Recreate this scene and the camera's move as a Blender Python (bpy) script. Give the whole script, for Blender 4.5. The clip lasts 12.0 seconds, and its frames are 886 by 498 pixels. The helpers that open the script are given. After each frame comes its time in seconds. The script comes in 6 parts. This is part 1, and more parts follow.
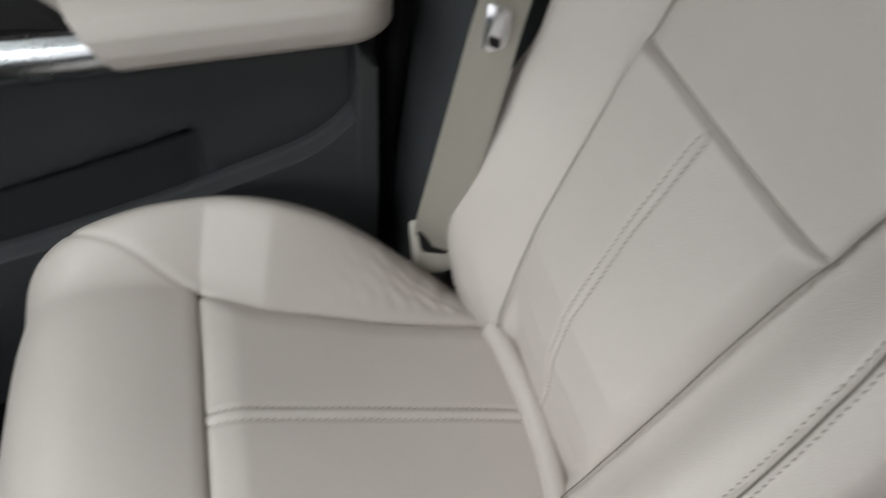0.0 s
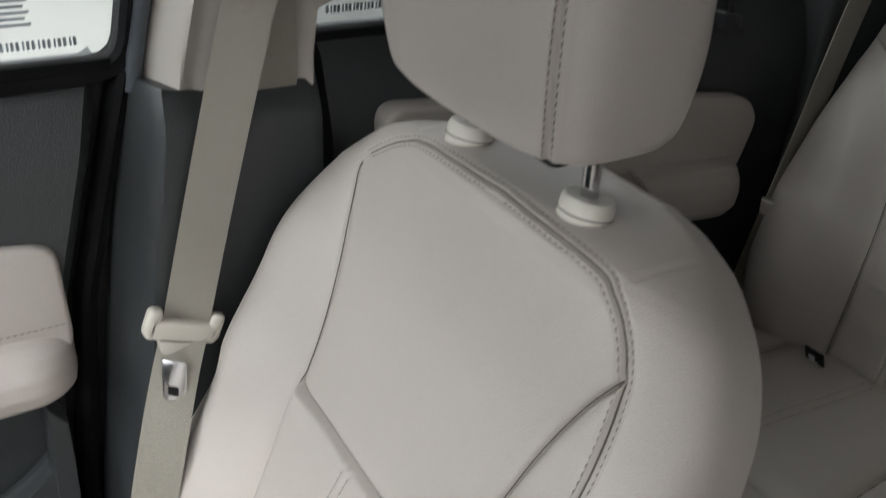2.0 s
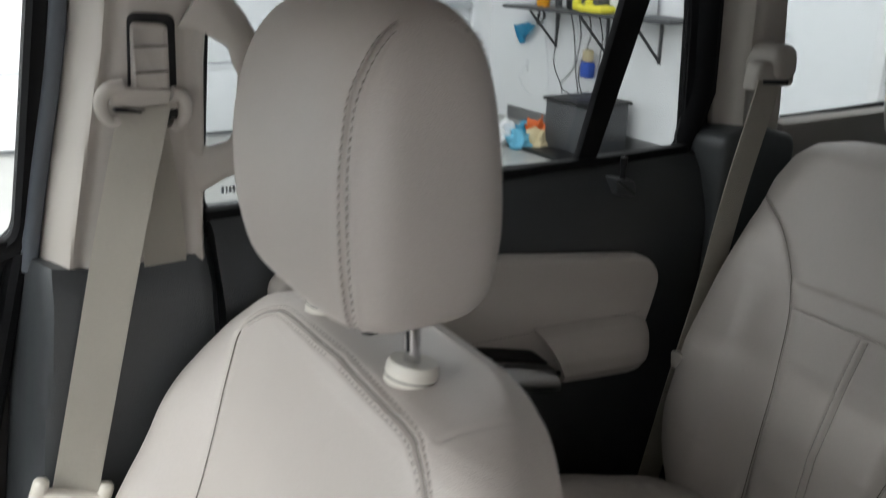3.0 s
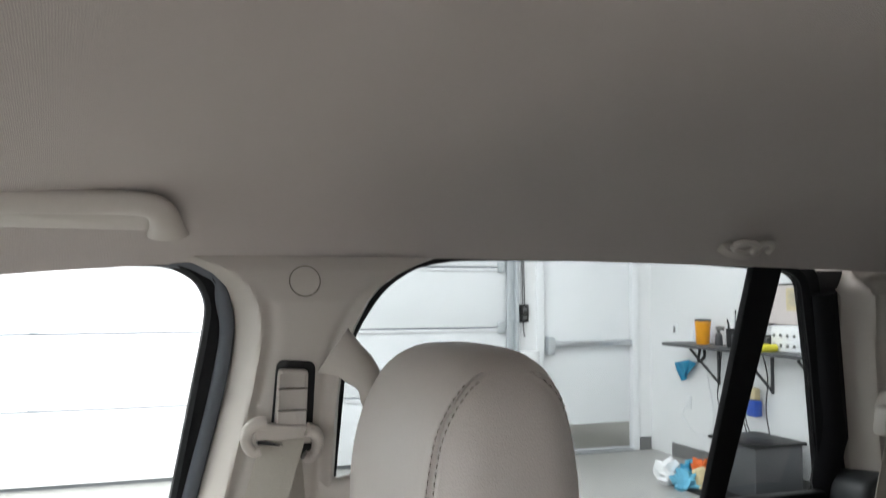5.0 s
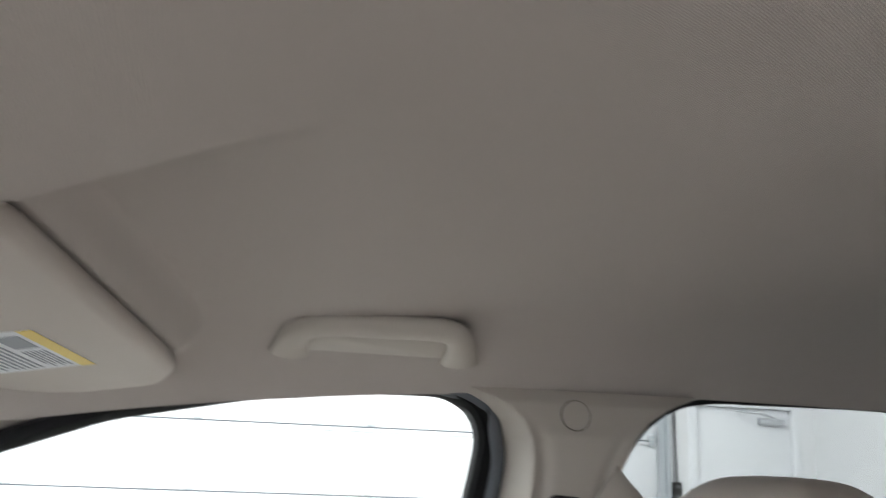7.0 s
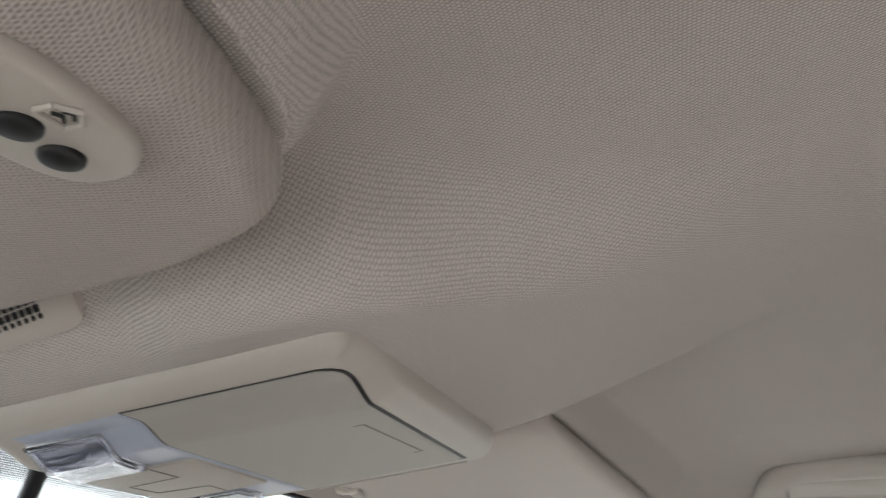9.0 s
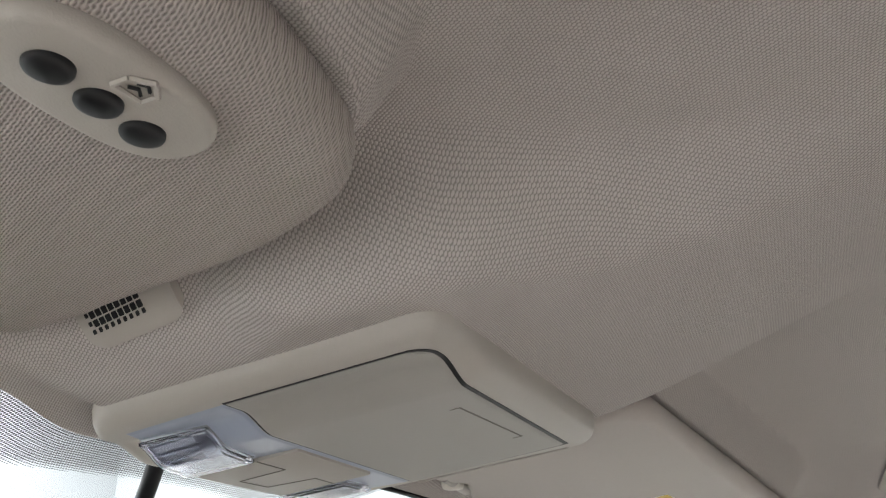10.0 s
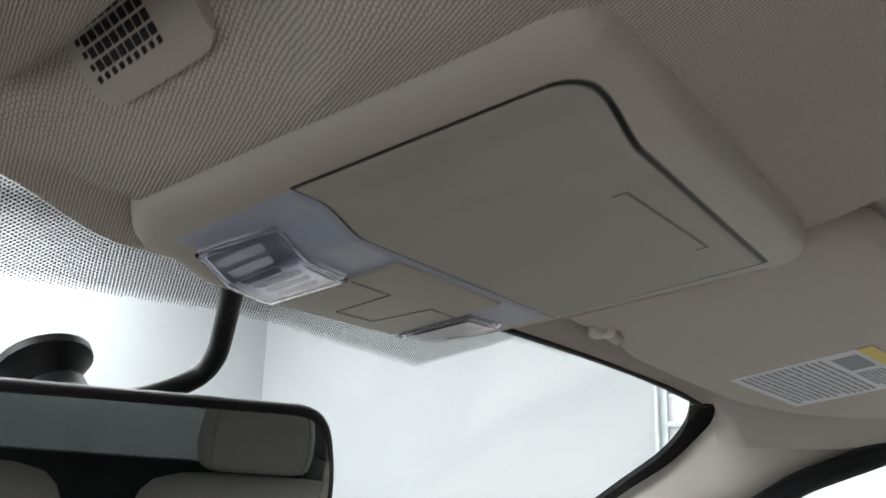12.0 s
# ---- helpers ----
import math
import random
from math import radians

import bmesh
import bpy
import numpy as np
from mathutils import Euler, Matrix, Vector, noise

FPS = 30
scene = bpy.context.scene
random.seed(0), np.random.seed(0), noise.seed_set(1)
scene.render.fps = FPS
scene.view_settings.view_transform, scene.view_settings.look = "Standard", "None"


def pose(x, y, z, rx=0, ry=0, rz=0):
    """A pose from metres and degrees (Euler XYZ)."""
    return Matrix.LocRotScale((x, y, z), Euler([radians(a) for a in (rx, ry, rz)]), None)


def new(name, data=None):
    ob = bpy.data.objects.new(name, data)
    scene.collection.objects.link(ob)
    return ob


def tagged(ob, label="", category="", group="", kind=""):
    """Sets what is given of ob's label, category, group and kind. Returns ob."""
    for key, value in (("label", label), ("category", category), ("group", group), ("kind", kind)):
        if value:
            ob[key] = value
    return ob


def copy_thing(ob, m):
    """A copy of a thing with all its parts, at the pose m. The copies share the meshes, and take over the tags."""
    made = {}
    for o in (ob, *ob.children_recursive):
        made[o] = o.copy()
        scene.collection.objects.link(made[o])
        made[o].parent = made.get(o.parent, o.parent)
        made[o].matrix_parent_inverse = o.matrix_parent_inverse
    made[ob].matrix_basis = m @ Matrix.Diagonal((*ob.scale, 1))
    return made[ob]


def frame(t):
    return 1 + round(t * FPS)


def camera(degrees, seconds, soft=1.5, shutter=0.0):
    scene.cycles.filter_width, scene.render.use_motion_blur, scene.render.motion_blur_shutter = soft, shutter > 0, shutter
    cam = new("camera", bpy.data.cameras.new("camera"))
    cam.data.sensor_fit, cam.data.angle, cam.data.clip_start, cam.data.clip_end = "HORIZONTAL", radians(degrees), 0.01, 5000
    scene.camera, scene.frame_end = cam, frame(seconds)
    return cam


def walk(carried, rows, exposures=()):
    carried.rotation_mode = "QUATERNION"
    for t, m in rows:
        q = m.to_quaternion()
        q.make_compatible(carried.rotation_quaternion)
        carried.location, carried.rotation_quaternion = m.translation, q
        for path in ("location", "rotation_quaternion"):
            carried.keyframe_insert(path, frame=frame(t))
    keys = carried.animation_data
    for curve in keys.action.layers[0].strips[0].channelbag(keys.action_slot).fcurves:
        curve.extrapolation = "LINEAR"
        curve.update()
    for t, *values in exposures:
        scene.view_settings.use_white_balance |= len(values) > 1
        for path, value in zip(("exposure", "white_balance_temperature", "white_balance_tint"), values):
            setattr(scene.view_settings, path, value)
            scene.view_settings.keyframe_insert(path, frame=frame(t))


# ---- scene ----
cam = camera(54.64, 12.0, soft=1.2, shutter=0.5)
PATH = [
    (0.0, -0.0582, 0.4575, 1.3460, -103.59, -44.97, -0.50),
    (0.5, -0.0659, 0.4362, 1.3790, -112.83, -41.27, -1.21),
    (1.0, -0.0730, 0.4240, 1.4186, -117.65, -37.46, -1.99),
    (1.5, -0.0934, 0.4064, 1.4531, -119.98, -33.48, -2.52),
    (2.0, -0.1159, 0.3789, 1.4941, -120.54, -29.73, -2.48),
    (2.5, -0.1576, 0.3507, 1.5101, -121.11, -24.92, -1.83),
    (3.0, -0.2179, 0.2789, 1.5243, -120.59, -19.31, -0.74),
    (3.5, -0.2890, 0.2299, 1.5310, -115.02, -11.85, 1.03),
    (5.5, -0.3183, 0.2912, 1.5448, -110.59, 7.45, -0.49),
    (6.0, -0.3002, 0.3317, 1.4942, -110.31, 12.59, -0.22),
    (6.5, -0.2851, 0.3710, 1.4834, -106.04, 13.68, -1.39),
    (7.0, -0.3044, 0.4221, 1.4966, -101.38, 13.88, -2.32),
    (7.5, -0.3512, 0.4450, 1.5073, -94.35, 16.63, -1.99),
    (9.5, -0.4335, 0.4452, 1.4795, -67.00, 23.48, -0.01),
    (10.0, -0.4217, 0.4408, 1.4749, -64.41, 23.53, 0.18),
    (10.5, -0.4055, 0.4423, 1.4756, -62.85, 23.03, 0.15),
    (11.0, -0.3674, 0.4563, 1.4725, -60.62, 20.20, -0.15),
    (11.5, -0.3217, 0.4885, 1.4770, -57.61, 17.79, -0.70),
    (12.0, -0.2998, 0.5102, 1.4743, -55.81, 15.48, -1.33),
]
walk(cam, [(t, pose(x, y, z, 90 + p, r, w)) for t, x, y, z, w, p, r in PATH],
     [(0.0, -0.07), (1.5, 0.17), (2.5, 0.66), (3.5, 1.03), (5.5, 1.3), (6.5, 1.35), (7.0, 1.07), (7.5, 1.28), (9.5, 1.35), (10.5, 1.05), (11.0, 0.7), (12.0, 0.45)])

# ---- light ----
world = bpy.data.worlds.new("garage_air")
world.use_nodes = True
world.node_tree.nodes["Background"].inputs[0].default_value = (0.8, 0.88, 1.0, 1)
world.node_tree.nodes["Background"].inputs[1].default_value = 0.2
scene.world = world


def area(name, x, y, z, sx, sy, watts, colour, rx=0, ry=0, rz=0):
    d = bpy.data.lights.new(name, "AREA")
    d.shape, d.size, d.size_y, d.energy, d.color = "RECTANGLE", sx, sy, watts, colour
    o = new(name, d)
    o.matrix_world = pose(x, y, z, rx, ry, rz)
    return o


COOL = (0.97, 0.98, 1.0)
area("ceiling_lamp_row", 3.9, -0.2, 3.92, 2.4, 7.0, 160, COOL)
area("ceiling_lamp_row", -3.6, 2.5, 3.92, 0.9, 5.0, 300, COOL)
area("ceiling_lamp_row", 0.3, 3.1, 3.92, 4.4, 0.9, 165, COOL)
area("ceiling_lamp_row", 0.6, 6.7, 3.92, 8.0, 0.8, 420, COOL)


# ---- materials ----
def material(name, colour, rough=0.5, metal=0.0, grain=0.0, bump=0.0, vary=0.06, blotch=3.0, kind="noise", coat=0.0,
             spec=0.5, rough_vary=0.08, holes=0.5):
    """Principled surface: broad blotches and fine grain in colour, grain relief in metres."""
    m = bpy.data.materials.new(name)
    m.use_nodes = True
    t = m.node_tree
    b = t.nodes["Principled BSDF"]
    b.inputs["Roughness"].default_value = rough
    b.inputs["Metallic"].default_value = metal
    b.inputs["Specular IOR Level"].default_value = spec
    b.inputs["Coat Weight"].default_value = coat
    co = t.nodes.new("ShaderNodeTexCoord")
    big = t.nodes.new("ShaderNodeTexNoise")
    big.inputs["Scale"].default_value, big.inputs["Detail"].default_value = blotch, 4
    t.links.new(co.outputs["Object"], big.inputs["Vector"])
    fine = t.nodes.new("ShaderNodeTexNoise")
    fine.inputs["Scale"].default_value, fine.inputs["Detail"].default_value = max(grain, 40) * 0.35, 5
    t.links.new(co.outputs["Object"], fine.inputs["Vector"])
    mixf = t.nodes.new("ShaderNodeMath")
    mixf.operation = "MULTIPLY_ADD"
    mixf.inputs[1].default_value = 0.35
    t.links.new(fine.outputs["Fac"], mixf.inputs[0])
    half = t.nodes.new("ShaderNodeMath")
    half.operation = "MULTIPLY"
    half.inputs[1].default_value = 0.65
    t.links.new(big.outputs["Fac"], half.inputs[0])
    t.links.new(half.outputs[0], mixf.inputs[2])
    ramp = t.nodes.new("ShaderNodeValToRGB")
    ramp.color_ramp.elements[0].position, ramp.color_ramp.elements[1].position = 0.3, 0.7
    ramp.color_ramp.elements[0].color = (*[c * (1 - vary) for c in colour], 1)
    ramp.color_ramp.elements[1].color = (*[min(1, c * (1 + vary)) for c in colour], 1)
    t.links.new(mixf.outputs[0], ramp.inputs["Fac"])
    t.links.new(ramp.outputs["Color"], b.inputs["Base Color"])
    rr = t.nodes.new("ShaderNodeMapRange")
    rr.inputs["To Min"].default_value, rr.inputs["To Max"].default_value = rough - rough_vary, min(1, rough + rough_vary)
    t.links.new(mixf.outputs[0], rr.inputs["Value"])
    t.links.new(rr.outputs[0], b.inputs["Roughness"])
    if grain and bump:
        bp = t.nodes.new("ShaderNodeBump")
        bp.inputs["Strength"].default_value, bp.inputs["Distance"].default_value = 1.0, bump
        if kind == "leather":
            v = t.nodes.new("ShaderNodeTexVoronoi")
            v.feature = "SMOOTH_F1"
            v.inputs["Scale"].default_value = grain
            t.links.new(co.outputs["Object"], v.inputs["Vector"])
            t.links.new(v.outputs["Distance"], bp.inputs["Height"])
        elif kind in ("knit", "twill", "weave"):
            sx = t.nodes.new("ShaderNodeSeparateXYZ")
            t.links.new(co.outputs["Object"], sx.inputs[0])

            def m2(op, a, c, d=None):
                n = t.nodes.new("ShaderNodeMath")
                n.operation = op
                for i, q in enumerate((a, c, d)):
                    if q is None:
                        continue
                    if isinstance(q, (int, float)):
                        n.inputs[i].default_value = q
                    else:
                        t.links.new(q, n.inputs[i])
                return n.outputs[0]

            k = 2 * math.pi * grain
            wob = t.nodes.new("ShaderNodeTexNoise")
            wob.inputs["Scale"].default_value, wob.inputs["Detail"].default_value = 70, 2
            t.links.new(co.outputs["Object"], wob.inputs["Vector"])
            X, Y, Z = sx.outputs
            if kind != "weave":
                # threads wander a little
                X = m2("MULTIPLY_ADD", wob.outputs["Fac"], 0.0005, X)
                Y = m2("MULTIPLY_ADD", wob.outputs["Fac"], 0.0004, Y)
                kink = t.nodes.new("ShaderNodeTexNoise")
                kink.inputs["Scale"].default_value, kink.inputs["Detail"].default_value = 420, 1
                t.links.new(co.outputs["Object"], kink.inputs["Vector"])
                kc = t.nodes.new("ShaderNodeSeparateColor")
                t.links.new(kink.outputs["Color"], kc.inputs[0])
                X = m2("MULTIPLY_ADD", kc.outputs[0], 0.0009, X)
                Y = m2("MULTIPLY_ADD", kc.outputs[1], 0.0009, Y)
            if kind == "knit":
                # staggered loops: three waves, the ribs across (0.9, -0.43)
                u = m2("MULTIPLY", m2("SUBTRACT", m2("MULTIPLY", X, 0.9), m2("MULTIPLY", Y, 0.43)), k)
                v = m2("MULTIPLY", m2("ADD", m2("MULTIPLY", X, 0.43), m2("MULTIPLY", Y, 0.9)), k * 0.866)
                hu = m2("MULTIPLY", u, 0.5)
                pair_ = m2("ADD", m2("COSINE", m2("ADD", hu, v), 0), m2("COSINE", m2("SUBTRACT", hu, v), 0))
                h = m2("ADD", m2("MULTIPLY", m2("COSINE", u, 0), 0.42), m2("MULTIPLY", pair_, 0.29))
            elif kind == "twill":
                u = m2("MULTIPLY", m2("SUBTRACT", m2("MULTIPLY", X, 0.92), m2("MULTIPLY", Y, 0.4)), k)
                v = m2("MULTIPLY", m2("ADD", m2("MULTIPLY", X, 0.4), m2("MULTIPLY", Y, 0.92)), k * 0.42)
                h = m2("ADD", m2("MULTIPLY", m2("SINE", u, 0), 0.65), m2("MULTIPLY", m2("SINE", m2("ADD", v, m2("MULTIPLY", u, 0.5)), 0), 0.35))
            else:
                u = m2("MULTIPLY", Y, k)
                v = m2("MULTIPLY", Z, k)
                h = m2("MULTIPLY", m2("SINE", m2("ADD", u, v), 0), m2("SINE", m2("SUBTRACT", v, u), 0))
            if kind != "weave":
                # the holes of the knit show the dark backing
                hole = t.nodes.new("ShaderNodeMapRange")
                hole.interpolation_type = "SMOOTHSTEP"
                hole.inputs["From Min"].default_value, hole.inputs["From Max"].default_value = (-0.55, 0.15) if kind == "knit" else (-0.9, 0.15)
                hole.inputs["To Min"].default_value, hole.inputs["To Max"].default_value = holes, 1.0
                t.links.new(h, hole.inputs["Value"])
                mul = t.nodes.new("ShaderNodeVectorMath")
                mul.operation = "SCALE"
                t.links.new(ramp.outputs["Color"], mul.inputs[0])
                t.links.new(hole.outputs[0], mul.inputs["Scale"])
                t.links.new(mul.outputs[0], b.inputs["Base Color"])
            t.links.new(h, bp.inputs["Height"])
        else:
            f2 = t.nodes.new("ShaderNodeTexNoise")
            f2.inputs["Scale"].default_value, f2.inputs["Detail"].default_value = grain, 3
            t.links.new(co.outputs["Object"], f2.inputs["Vector"])
            t.links.new(f2.outputs["Fac"], bp.inputs["Height"])
        t.links.new(bp.outputs["Normal"], b.inputs["Normal"])
    return m


LEATHER = material("beige_leather", (0.515, 0.468, 0.432), 0.42, grain=900, bump=0.00025, vary=0.05, blotch=5, kind="leather")
STITCH = material("stitch_thread", (0.17, 0.15, 0.12), 0.7, vary=0.1)
# dark colour that stands in for shade in seams, grooves and joints
SEAM = material("dark_seam_shade", (0.13, 0.115, 0.095), 0.6)
LINER = material("headliner_knit", (0.56, 0.512, 0.482), 0.85, grain=700, bump=0.00020, vary=0.04, blotch=2, kind="knit", spec=0.2, holes=0.52)
VISOR_CLOTH = material("visor_twill_cloth", (0.47, 0.418, 0.386), 0.85, grain=900, bump=0.00022, vary=0.04, blotch=6, kind="twill", spec=0.2, holes=0.5)
VISOR_SMOOTH = material("smooth_visor_vinyl", (0.49, 0.445, 0.412), 0.6, grain=1400, bump=0.00006, vary=0.05, blotch=6, spec=0.3)
BEIGE = material("beige_plastic", (0.44, 0.405, 0.365), 0.45, grain=1500, bump=0.00012, vary=0.03)
LID_BEIGE = material("matt_lid_plastic", (0.37, 0.35, 0.32), 0.5, grain=1500, bump=0.00012, vary=0.03)
BEIGE_PALE = material("pale_plastic", (0.66, 0.62, 0.55), 0.4, vary=0.03)
DARK = material("charcoal_plastic", (0.044, 0.047, 0.050), 0.42, grain=700, bump=0.0003, vary=0.12, kind="leather")
BODY = material("dark_grey_car_paint", (0.06, 0.062, 0.066), 0.3, vary=0.05, coat=0.5)
BLACK = material("black_plastic", (0.009, 0.009, 0.010), 0.45, vary=0.15, spec=0.35)
RUBBER = material("black_rubber", (0.006, 0.006, 0.007), 0.7, vary=0.2, spec=0.15)
# rubber lightened to grey: the lit sheen of the tube is in its colour
LIT_RUBBER = material("lit_rubber_tube", (0.075, 0.085, 0.10), 0.45, vary=0.08)
CARPET = material("black_carpet", (0.014, 0.014, 0.015), 0.95, grain=900, bump=0.002, vary=0.3, spec=0.1)
WEB = material("belt_webbing", (0.50, 0.465, 0.40), 0.6, grain=700, bump=0.0004, vary=0.05, kind="weave", spec=0.3)
CHROME = material("polished_steel", (0.75, 0.76, 0.78), 0.14, metal=1.0, vary=0.03, rough_vary=0.03)
SILVER = material("satin_silver_trim", (0.62, 0.64, 0.66), 0.28, metal=1.0, vary=0.03, rough_vary=0.04)
PAPER = material("white_label_paper", (0.74, 0.76, 0.80), 0.6, vary=0.03)
INK = material("grey_print", (0.30, 0.32, 0.36), 0.7, vary=0.1)
YELLOW = material("yellow_print", (0.75, 0.58, 0.16), 0.6, vary=0.06)
FRIT = material("black_ceramic_dots", (0.015, 0.016, 0.017), 0.4, vary=0.1)
LENS_GREY = material("frosted_lamp_surround", (0.36, 0.40, 0.50), 0.3, vary=0.03)
WALL = material("white_wall_paint", (0.81, 0.81, 0.82), 0.6, grain=60, bump=0.0012, vary=0.02, blotch=0.8)
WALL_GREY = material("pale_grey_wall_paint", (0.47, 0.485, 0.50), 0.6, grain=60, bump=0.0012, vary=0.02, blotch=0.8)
DOORWHITE = material("white_steel_panel", (0.82, 0.83, 0.85), 0.4, grain=30, bump=0.0008, vary=0.02, blotch=0.6)
FLOOR = material("grey_sealed_concrete", (0.40, 0.395, 0.37), 0.35, grain=25, bump=0.001, vary=0.1, blotch=1.2)
GALV = material("galvanised_steel", (0.52, 0.55, 0.57), 0.45, metal=0.35, vary=0.12, blotch=9)
GREYBASE = material("grey_base_rubber", (0.18, 0.18, 0.18), 0.6, vary=0.1)
KICK = material("brushed_steel_plate", (0.42, 0.41, 0.38), 0.4, metal=0.8, vary=0.1)
GRAPHITE = material("graphite_steel", (0.06, 0.062, 0.066), 0.4, vary=0.12)
BLUE = material("blue_microfibre", (0.03, 0.27, 0.45), 0.9, grain=300, bump=0.002, vary=0.15)
BLUE_DEEP = material("blue_bottle", (0.02, 0.08, 0.42), 0.35, vary=0.1)
ORANGE = material("orange_cloth", (0.8, 0.17, 0.04), 0.9, grain=200, bump=0.003, vary=0.15)
CREAM = material("cream_cloth", (0.62, 0.52, 0.32), 0.9, grain=200, bump=0.003, vary=0.15)
AQUA = material("aqua_cloth", (0.15, 0.45, 0.62), 0.9, grain=200, bump=0.003, vary=0.15)
AMBER = material("amber_cup", (0.85, 0.36, 0.02), 0.35, vary=0.05)
LIME = material("yellow_cloth", (0.75, 0.68, 0.05), 0.85, vary=0.1)
BOARD = material("pale_board", (0.62, 0.56, 0.54), 0.6, vary=0.05)
BULB = material("silver_lamp_reflector", (0.75, 0.78, 0.84), 0.2, metal=0.7, vary=0.1)


def glass(name, tint=(1, 1, 1), rough=0.0):
    m = bpy.data.materials.new(name)
    m.use_nodes = True
    b = m.node_tree.nodes["Principled BSDF"]
    b.inputs["Base Color"].default_value = (*tint, 1)
    b.inputs["Roughness"].default_value = rough
    b.inputs["Transmission Weight"].default_value = 1.0
    b.inputs["IOR"].default_value = 1.25
    return m


def thin_glass(name, tint):
    """A pane: clear or tinted see-through with Fresnel gloss."""
    m = bpy.data.materials.new(name)
    m.use_nodes = True
    t = m.node_tree
    t.nodes.remove(t.nodes["Principled BSDF"])
    a, g, lw, pw, mx = (t.nodes.new(k) for k in ("ShaderNodeBsdfTransparent", "ShaderNodeBsdfGlossy", "ShaderNodeLayerWeight", "ShaderNodeMath", "ShaderNodeMixShader"))
    a.inputs["Color"].default_value = (*tint, 1)
    g.inputs["Roughness"].default_value = 0.0
    pw.operation = "POWER"
    pw.inputs[1].default_value = 6.0
    sc = t.nodes.new("ShaderNodeMath")
    sc.operation = "MULTIPLY_ADD"
    sc.inputs[1].default_value, sc.inputs[2].default_value = 0.45, 0.025
    t.links.new(lw.outputs["Facing"], pw.inputs[0])
    t.links.new(pw.outputs[0], sc.inputs[0])
    t.links.new(sc.outputs[0], mx.inputs[0])
    t.links.new(a.outputs[0], mx.inputs[1])
    t.links.new(g.outputs[0], mx.inputs[2])
    t.links.new(mx.outputs[0], t.nodes["Material Output"].inputs["Surface"])
    return m


GLASS = thin_glass("window_glass", (0.96, 0.98, 0.975))
PRIVACY = thin_glass("tinted_privacy_glass", (0.66, 0.68, 0.68))
DEEP_TINT = thin_glass("deep_tinted_glass", (0.30, 0.32, 0.32))
LENS = glass("clear_lens", (0.86, 0.87, 0.95), 0.08)
MIRROR = bpy.data.materials.new("mirror_silver")
MIRROR.use_nodes = True
_b = MIRROR.node_tree.nodes["Principled BSDF"]
_b.inputs["Base Color"].default_value = (0.62, 0.66, 0.64, 1)
_b.inputs["Metallic"].default_value, _b.inputs["Roughness"].default_value = 1.0, 0.0


# ---- mesh helpers ----
def offset_of(ob):
    p = Vector((0, 0, 0))
    while ob:
        p = p + ob.location
        ob = ob.parent
    return p


def thing(name, at, label, category, group="", kind=""):
    """An empty at the base of a thing, for its parts."""
    o = new(name)
    o.location = at
    o.empty_display_size = 0.05
    return tagged(o, label, category, group, kind)


def mesh_part(name, verts, faces, mat, parent=None, label="", category="", group="", kind="", sharp=38):
    me = bpy.data.meshes.new(name)
    off = offset_of(parent) if parent else Vector((0, 0, 0))
    me.from_pydata([(v[0] - off[0], v[1] - off[1], v[2] - off[2]) for v in verts], [], faces)
    me.validate()
    bm = bmesh.new()
    bm.from_mesh(me)
    bmesh.ops.recalc_face_normals(bm, faces=bm.faces[:])
    bm.to_mesh(me)
    bm.free()
    me.update()
    me.polygons.foreach_set("use_smooth", [True] * len(me.polygons))
    me.set_sharp_from_angle(angle=radians(sharp))
    me.materials.append(mat)
    o = new(name, me)
    if parent:
        o.parent = parent
    return tagged(o, label, category, group, kind)


def part(name, bm, mat, parent=None, label="", category="", group="", kind="", sharp=38):
    bm.verts.index_update()
    v = [tuple(q.co) for q in bm.verts]
    f = [[q.index for q in p.verts] for p in bm.faces]
    bm.free()
    return mesh_part(name, v, f, mat, parent, label, category, group, kind, sharp)


def add_box(bm, x0, x1, y0, y1, z0, z1, bevel=0.0, seg=2, turn=None):
    r = bmesh.ops.create_cube(bm, size=1)
    vs = r["verts"]
    bmesh.ops.scale(bm, vec=(x1 - x0, y1 - y0, z1 - z0), verts=vs)
    bmesh.ops.translate(bm, vec=((x0 + x1) / 2, (y0 + y1) / 2, (z0 + z1) / 2), verts=vs)
    if bevel:
        es = list({e for v in vs for e in v.link_edges})
        rr = bmesh.ops.bevel(bm, geom=es, offset=bevel, segments=seg, profile=0.5, affect="EDGES")
        vs = list({v for f in rr["faces"] for v in f.verts} | {v for v in vs if v.is_valid})
    if turn:
        bmesh.ops.transform(bm, matrix=turn, verts=vs)
    return vs


def box(*a, **k):
    bm = bmesh.new()
    add_box(bm, *a, **k)
    return bm


def add_prism(bm, pts, low, high, bevel=0.0, seg=2):
    """A solid between two 3D outlines given by functions of (u, v)."""
    a = [bm.verts.new(low(u, v)) for u, v in pts]
    b = [bm.verts.new(high(u, v)) for u, v in pts]
    n = len(pts)
    fa = bm.faces.new(a)
    fb = bm.faces.new(b)
    for i in range(n):
        bm.faces.new((a[i], a[(i + 1) % n], b[(i + 1) % n], b[i]))
    if bevel:
        bmesh.ops.recalc_face_normals(bm, faces=bm.faces[:])
        es = list(set(fa.edges) | set(fb.edges))
        bmesh.ops.bevel(bm, geom=es, offset=bevel, segments=seg, profile=0.5, affect="EDGES")


def prism(pts, low, high, bevel=0.0, seg=2):
    bm = bmesh.new()
    add_prism(bm, pts, low, high, bevel, seg)
    return bm


